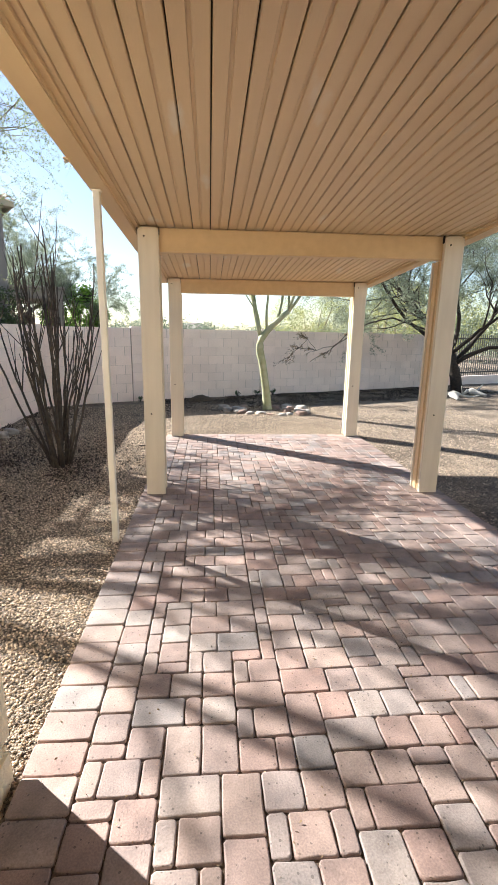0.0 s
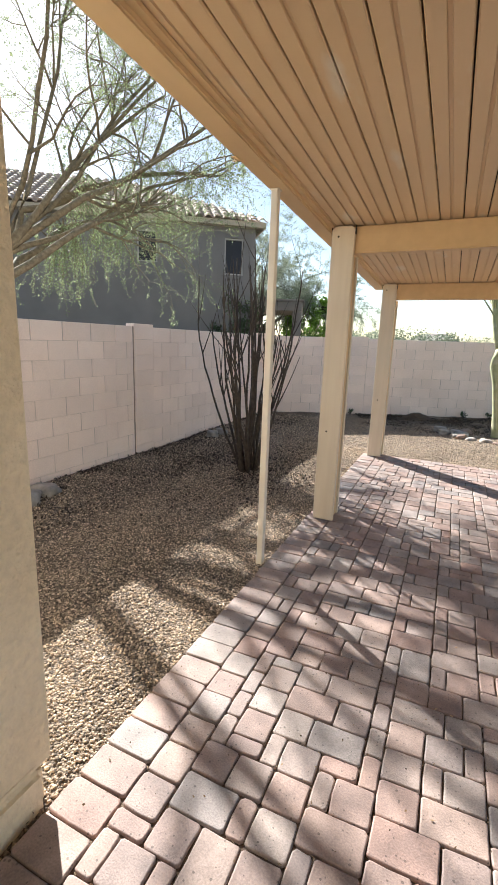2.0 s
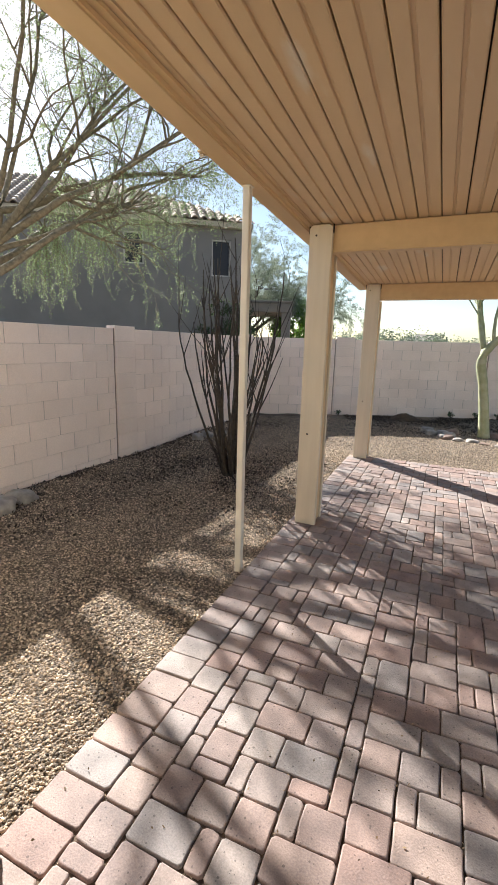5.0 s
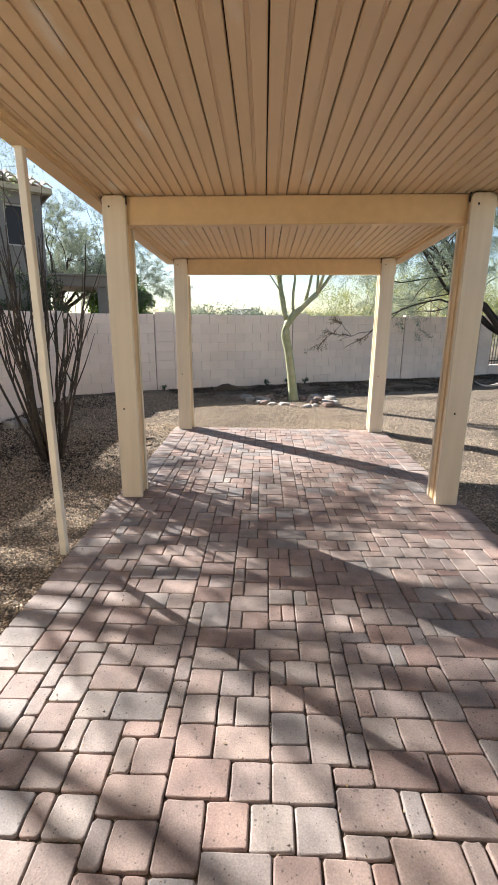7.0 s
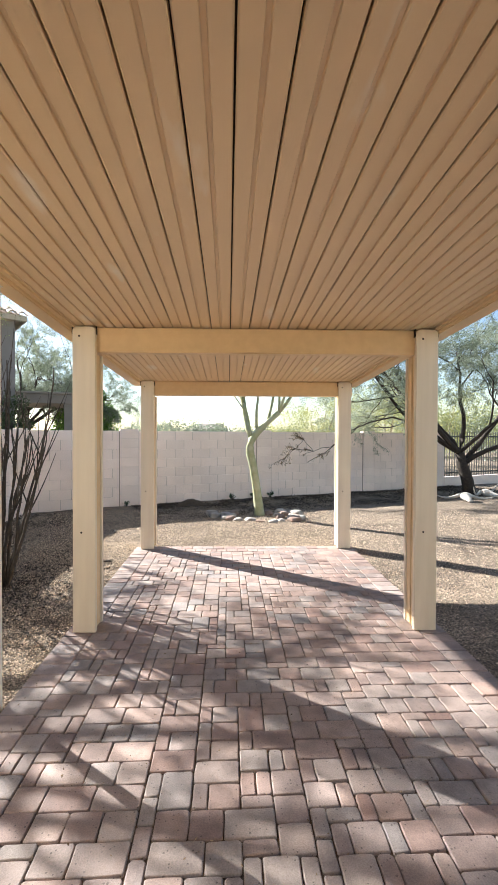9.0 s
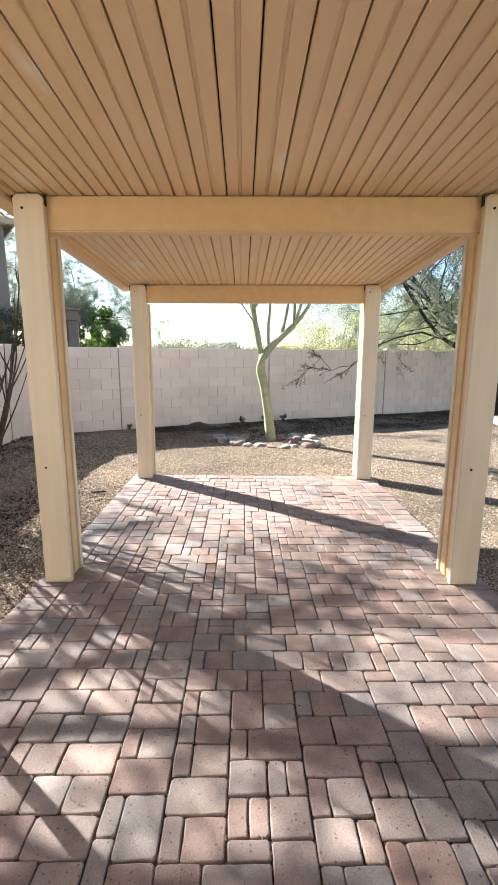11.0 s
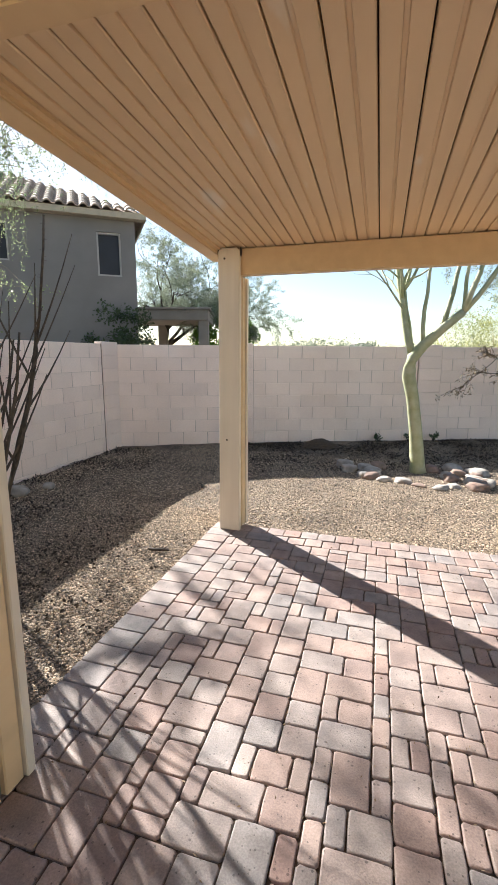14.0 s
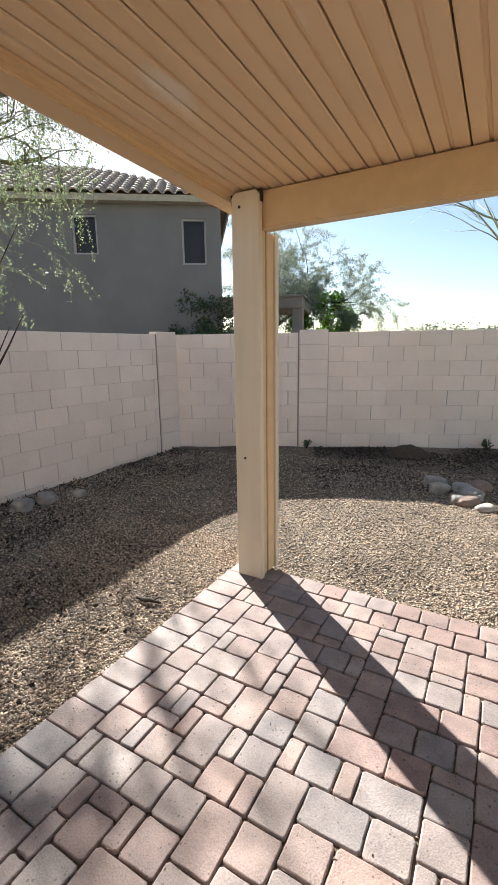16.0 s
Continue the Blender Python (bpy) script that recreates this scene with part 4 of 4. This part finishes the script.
def by_back_wall(rng):
    d, out = rng.uniform(2.0, 12.0), 0.1 + 1.9 * rng.random() ** 1.5
    p = along(d)
    return p[0] + out * BACK_DIR.y, p[1] - out * BACK_DIR.x


def by_ocotillo(rng):
    return -1.95 + rng.gauss(0, 0.5), 5.2 + rng.gauss(0, 0.7)


def by_west_wall(rng):
    return -3.5 + 1.1 * rng.random() ** 1.8, rng.uniform(2.5, 9.5)


build_debris("dark fallen leaves and pods along the back wall", 17000, by_back_wall, 71)
build_debris("dark fallen leaves under the ocotillo", 2600, by_ocotillo, 72)
build_debris("dark fallen leaves along the west wall", 5000, by_west_wall, 73)


# ---- loose gravel ----
def scatter_stones(name, n, where, seed, lo, hi, label):
    """Crushed stones, one lumpy eight-sided chip each, joined into one mesh."""
    rng = np.random.default_rng(seed)
    pts = where(rng, n)
    n = len(pts)
    base = np.array([(1, 0, 0), (0, 1, 0), (-1, 0, 0), (0, -1, 0), (0, 0, 1), (0, 0, -1)], float)
    tri = np.array([(0, 1, 4), (1, 2, 4), (2, 3, 4), (3, 0, 4), (1, 0, 5), (2, 1, 5), (3, 2, 5), (0, 3, 5)])
    r = rng.uniform(lo, hi, (n, 1, 1))
    shape = base[None] * r * rng.uniform(0.65, 1.25, (n, 6, 1)) + rng.normal(0, 0.15, (n, 6, 3)) * r
    shape[:, :, 2] *= 0.75
    a = rng.uniform(0, 6.283, n)
    c, s_ = np.cos(a)[:, None], np.sin(a)[:, None]
    x = shape[:, :, 0] * c - shape[:, :, 1] * s_
    y = shape[:, :, 0] * s_ + shape[:, :, 1] * c
    co = np.stack([x + pts[:, 0:1], y + pts[:, 1:2], shape[:, :, 2] + pts[:, 2:3]], 2).reshape(-1, 3)
    idx = (tri[None] + 6 * np.arange(n)[:, None, None]).reshape(-1)
    me = bpy.data.meshes.new(name)
    me.vertices.add(len(co))
    me.vertices.foreach_set("co", co.ravel())
    me.loops.add(len(idx))
    me.loops.foreach_set("vertex_index", idx)
    me.polygons.add(8 * n)
    me.polygons.foreach_set("loop_start", np.arange(0, 24 * n, 3))
    me.update(calc_edges=True)
    me.materials.append(M_PEBBLE)
    return tagged(new(name, me), label, "gravel", kind="stuff")


def strip(x0, x1, y0, y1):
    def where(rng, n):
        xy = rng.uniform((x0, y0), (x1, y1), (n, 2))
        return np.array([(x, y, terrain(x, y) + 0.002) for x, y in xy])
    return where


scatter_stones("gravel", 62000, strip(-2.3, -0.66, 1.1, 7.2), 1, 0.004, 0.0105, "loose tan and grey crushed granite beside the patio")
scatter_stones("gravel", 20000, strip(-3.5, -2.3, 2.5, 9.5), 2, 0.005, 0.012, "loose crushed granite by the west wall")
scatter_stones("gravel", 36000, strip(-2.3, 2.4, 6.9, 9.8), 3, 0.0045, 0.0115, "loose crushed granite behind the patio")
scatter_stones("gravel", 20000, strip(2.2, 5.2, 2.2, 9.8), 4, 0.005, 0.0115, "loose crushed granite along the open side")


# ---- patio pavers (pieces come last in the file) ----
PX0, PX1, PY0, PY1 = -0.683, 2.29, -2.15, 6.86
PAVE = [(0.33, 0.218, 0.184), (0.29, 0.26, 0.25), (0.37, 0.282, 0.245), (0.29, 0.204, 0.178), (0.37, 0.32, 0.294), (0.355, 0.252, 0.215)]


def paver_material():
    m = mat("paver concrete", (1.04, 1.02, 1.0), 0.68, (0.66, 0.65, 0.655), 7.5, 0.22, 160, fine=0.17, spec=0.5, world_co=True, detail=7.0)
    n, l = m.node_tree.nodes, m.node_tree.links
    b = n["Principled BSDF"]
    src = b.inputs["Base Color"].links[0].from_socket
    info = n.new("ShaderNodeObjectInfo")
    geo = n.new("ShaderNodeNewGeometry")
    add = n.new("ShaderNodeMath")
    add.operation = "ADD"
    l.new(info.outputs["Random"], add.inputs[0])
    l.new(geo.outputs["Random Per Island"], add.inputs[1])
    fr = n.new("ShaderNodeMath")
    fr.operation = "FRACT"
    l.new(add.outputs[0], fr.inputs[0])
    ramp = n.new("ShaderNodeValToRGB")
    el = ramp.color_ramp.elements
    el[0].color = (*PAVE[0], 1)
    el[1].position, el[1].color = 1.0, (*PAVE[-1], 1)
    for i, c in enumerate(PAVE[1:-1]):
        q = el.new((i + 1) / (len(PAVE) - 1))
        q.color = (*c, 1)
    l.new(fr.outputs[0], ramp.inputs[0])
    mul = n.new("ShaderNodeMix")
    mul.data_type, mul.blend_type = "RGBA", "MULTIPLY"
    mul.inputs[0].default_value = 1
    l.new(ramp.outputs[0], mul.inputs["A"])
    l.new(src, mul.inputs["B"])
    # scattered dark pits in the cast face
    pit = n.new("ShaderNodeTexVoronoi")
    pit.inputs["Scale"].default_value = 75
    l.new(geo.outputs["Position"], pit.inputs["Vector"])
    pick = n.new("ShaderNodeSeparateColor")
    l.new(pit.outputs["Color"], pick.inputs[0])
    size = n.new("ShaderNodeMapRange")
    size.inputs[1].default_value, size.inputs[2].default_value = 0.72, 1.0
    size.inputs[3].default_value, size.inputs[4].default_value = 0.0, 0.34
    l.new(pick.outputs[0], size.inputs[0])
    less = n.new("ShaderNodeMath")
    less.operation = "LESS_THAN"
    l.new(pit.outputs["Distance"], less.inputs[0])
    l.new(size.outputs[0], less.inputs[1])
    dim = n.new("ShaderNodeMapRange")
    dim.inputs[3].default_value, dim.inputs[4].default_value = 1.0, 0.5
    l.new(less.outputs[0], dim.inputs[0])
    l.new(scaled(n, l, mul.outputs["Result"], dim.outputs[0]), b.inputs["Base Color"])
    return m


M_PAVER = paver_material()


def paver_geometry(w, d, rng):
    """A tumbled paver: worn corners, bowed uneven edges, a rounded arris, top at z = 0."""
    g, c, h = 0.0028, 0.005, 0.05
    x0, y0, x1, y1 = g, g, w - g, d - g
    bow = [rng.uniform(-0.0022, 0.0016) for _ in range(4)]
    wobble = [(rng.uniform(-0.0018, 0.0018), rng.uniform(-0.0018, 0.0018)) for _ in range(12)]
    r = rng.uniform(0.006, 0.011)

    def ring(i, z):
        a0, b0, a1, b1 = x0 + i, y0 + i, x1 - i, y1 - i
        xm, ym = (a0 + a1) / 2, (b0 + b1) / 2
        q = [(a0 + r, b0), (xm, b0 + bow[0]), (a1 - r, b0), (a1, b0 + r), (a1 + bow[1], ym), (a1, b1 - r), (a1 - r, b1), (xm, b1 + bow[2]), (a0 + r, b1), (a0, b1 - r), (a0 + bow[3], ym), (a0, b0 + r)]
        return [(x + e, y + f, z) for (x, y), (e, f) in zip(q, wobble)]
    V = ring(0, -h) + ring(0, -c) + ring(c * 0.35, -c * 0.33) + ring(c * 1.1, 0)
    F = []
    for k in range(3):
        for i in range(12):
            j = (i + 1) % 12
            F.append((k * 12 + i, k * 12 + j, (k + 1) * 12 + j, (k + 1) * 12 + i))
    F.append(tuple(range(36, 48)))
    return V, F


def soften(me):
    """Rounded arrises, flat tops."""
    for f in me.polygons:
        f.use_smooth = len(f.vertices) == 4


def lay_pavers():
    q = 0.07
    rng = random.Random(11)
    th = empty("patio_floor", (0, 0, 0), "patio of tumbled concrete pavers in mixed red, tan and grey", "patio", kind="structure")
    bed = box_bm(PX0 + 0.01, PY0, -0.07, PX1 - 0.01, PY1 - 0.01, -0.013)
    for v in bed.verts:
        v.co.x += skew(v.co.y)
    part("joint_sand", bed, M_SAND, th, "dark sand in the joints")
    pieces = []
    bw = 0.205
    y = PY1
    while y > PY0 + 0.15:
        y -= 0.1395
        pieces.append((PX0, y, bw, 0.1395))
        pieces.append((PX1 - bw, y, bw, 0.1395))
    ix0, ix1, iy1 = PX0 + bw, PX1 - bw, PY1 - 0.14
    nb = 18
    bwx = (ix1 - ix0) / nb
    for i in range(nb):
        pieces.append((ix0 + i * bwx, PY1 - 0.14, bwx, 0.14))
    nx = int(round((ix1 - ix0) / q))
    qx = (ix1 - ix0) / nx
    ny = int((iy1 - PY0) / q)
    grid = [[False] * nx for _ in range(ny + 4)]
    seams = set()                   # ends of upright joints, which the next course should not carry on
    for r in range(ny):
        c = 0
        while c < nx:
            if grid[r][c]:
                c += 1
                continue
            run = 0
            while c + run < nx and not grid[r][c + run] and run < 8:
                run += 1
            best = None
            for w, h, cost in ((2, 2, 0.0), (3, 2, 0.8), (2, 3, 1.2), (1, 2, 1.0), (2, 1, 1.1)):
                if w > run:
                    continue
                cost += rng.uniform(0, 2.4) + (2.5 if run - w == 1 and run < 8 else 0)
                cost += 1.6 * ((c + w, r) in seams) + 1.2 * ((c, r) in seams)
                if best is None or cost < best[0]:
                    best = (cost, w, h)
            w, h = best[1:]
            seams.update(((c, r + h), (c + w, r + h)))
            for a in range(h):
                for b in range(w):
                    grid[r + a][c + b] = True
            pieces.append((ix0 + c * qx, iy1 - (r + h) * q, w * qx, h * q))
            c += w
    meshes = {}
    near = sorted((p for p in pieces if 0.9 < p[1] < 5.4 and -0.75 < p[0] < 1.9), key=lambda p: abs(p[0] + p[2] / 2 - 0.5) * 0.5 + abs(p[1] - 2.6))[:300]
    chosen = set(near)
    V, F = [], []
    for p in pieces:
        x, y, w, d = p
        z = rng.uniform(-0.003, 0.001)
        tilt = (rng.uniform(-0.012, 0.012), rng.uniform(-0.012, 0.012))
        key = (round(w, 3), round(d, 3))
        if p in chosen:
            key = (*key, rng.randrange(5))
            if key not in meshes:
                me = bpy.data.meshes.new("paver")
                v, f = paver_geometry(w, d, rng)
                me.from_pydata(v, [], f)
                me.materials.append(M_PAVER)
                soften(me)
                meshes[key] = me
            ob = new("paver", meshes[key])
            ob.parent = th
            ob.location, ob.rotation_euler = (x + skew(y), y, z), (tilt[0], tilt[1], rng.uniform(-0.004, 0.008) + 0.021)
        else:
            v, f = paver_geometry(w, d, rng)
            base = len(V)
            V += [(x + a + skew(y + b), y + b, z + c + tilt[0] * b - tilt[1] * a) for a, b, c in v]
            F += [tuple(base + i for i in g) for g in f]
    rest = obj("paver_field", V, F, M_PAVER, th)
    rest["kind"] = "stuff"
    soften(rest.data)
    # crumbs and twig scraps caught in the joints
    spots, dirs = [], []
    for x, y, w, d in pieces:
        for k in range(rng.choice([1, 2, 3, 4])):
            u = rng.random()
            if rng.random() < 0.5:
                spots.append(Vector((x + skew(y) + u * w, y, rng.uniform(-0.008, -0.002))))
                dirs.append(Vector((2.5, 0, 0)))
            else:
                spots.append(Vector((x + skew(y + u * d), y + u * d, rng.uniform(-0.008, -0.002))))
                dirs.append(Vector((0, 2.5, 0)))
    crumbs = empty("joint_litter", (0, 0, 0), "pale dry scraps caught in the paver joints", "litter", kind="stuff")
    leaf_mesh("scraps", spots, dirs, 0.014, M_SCRAP, crumbs, 12, 0.16, 0.0015)


lay_pavers()
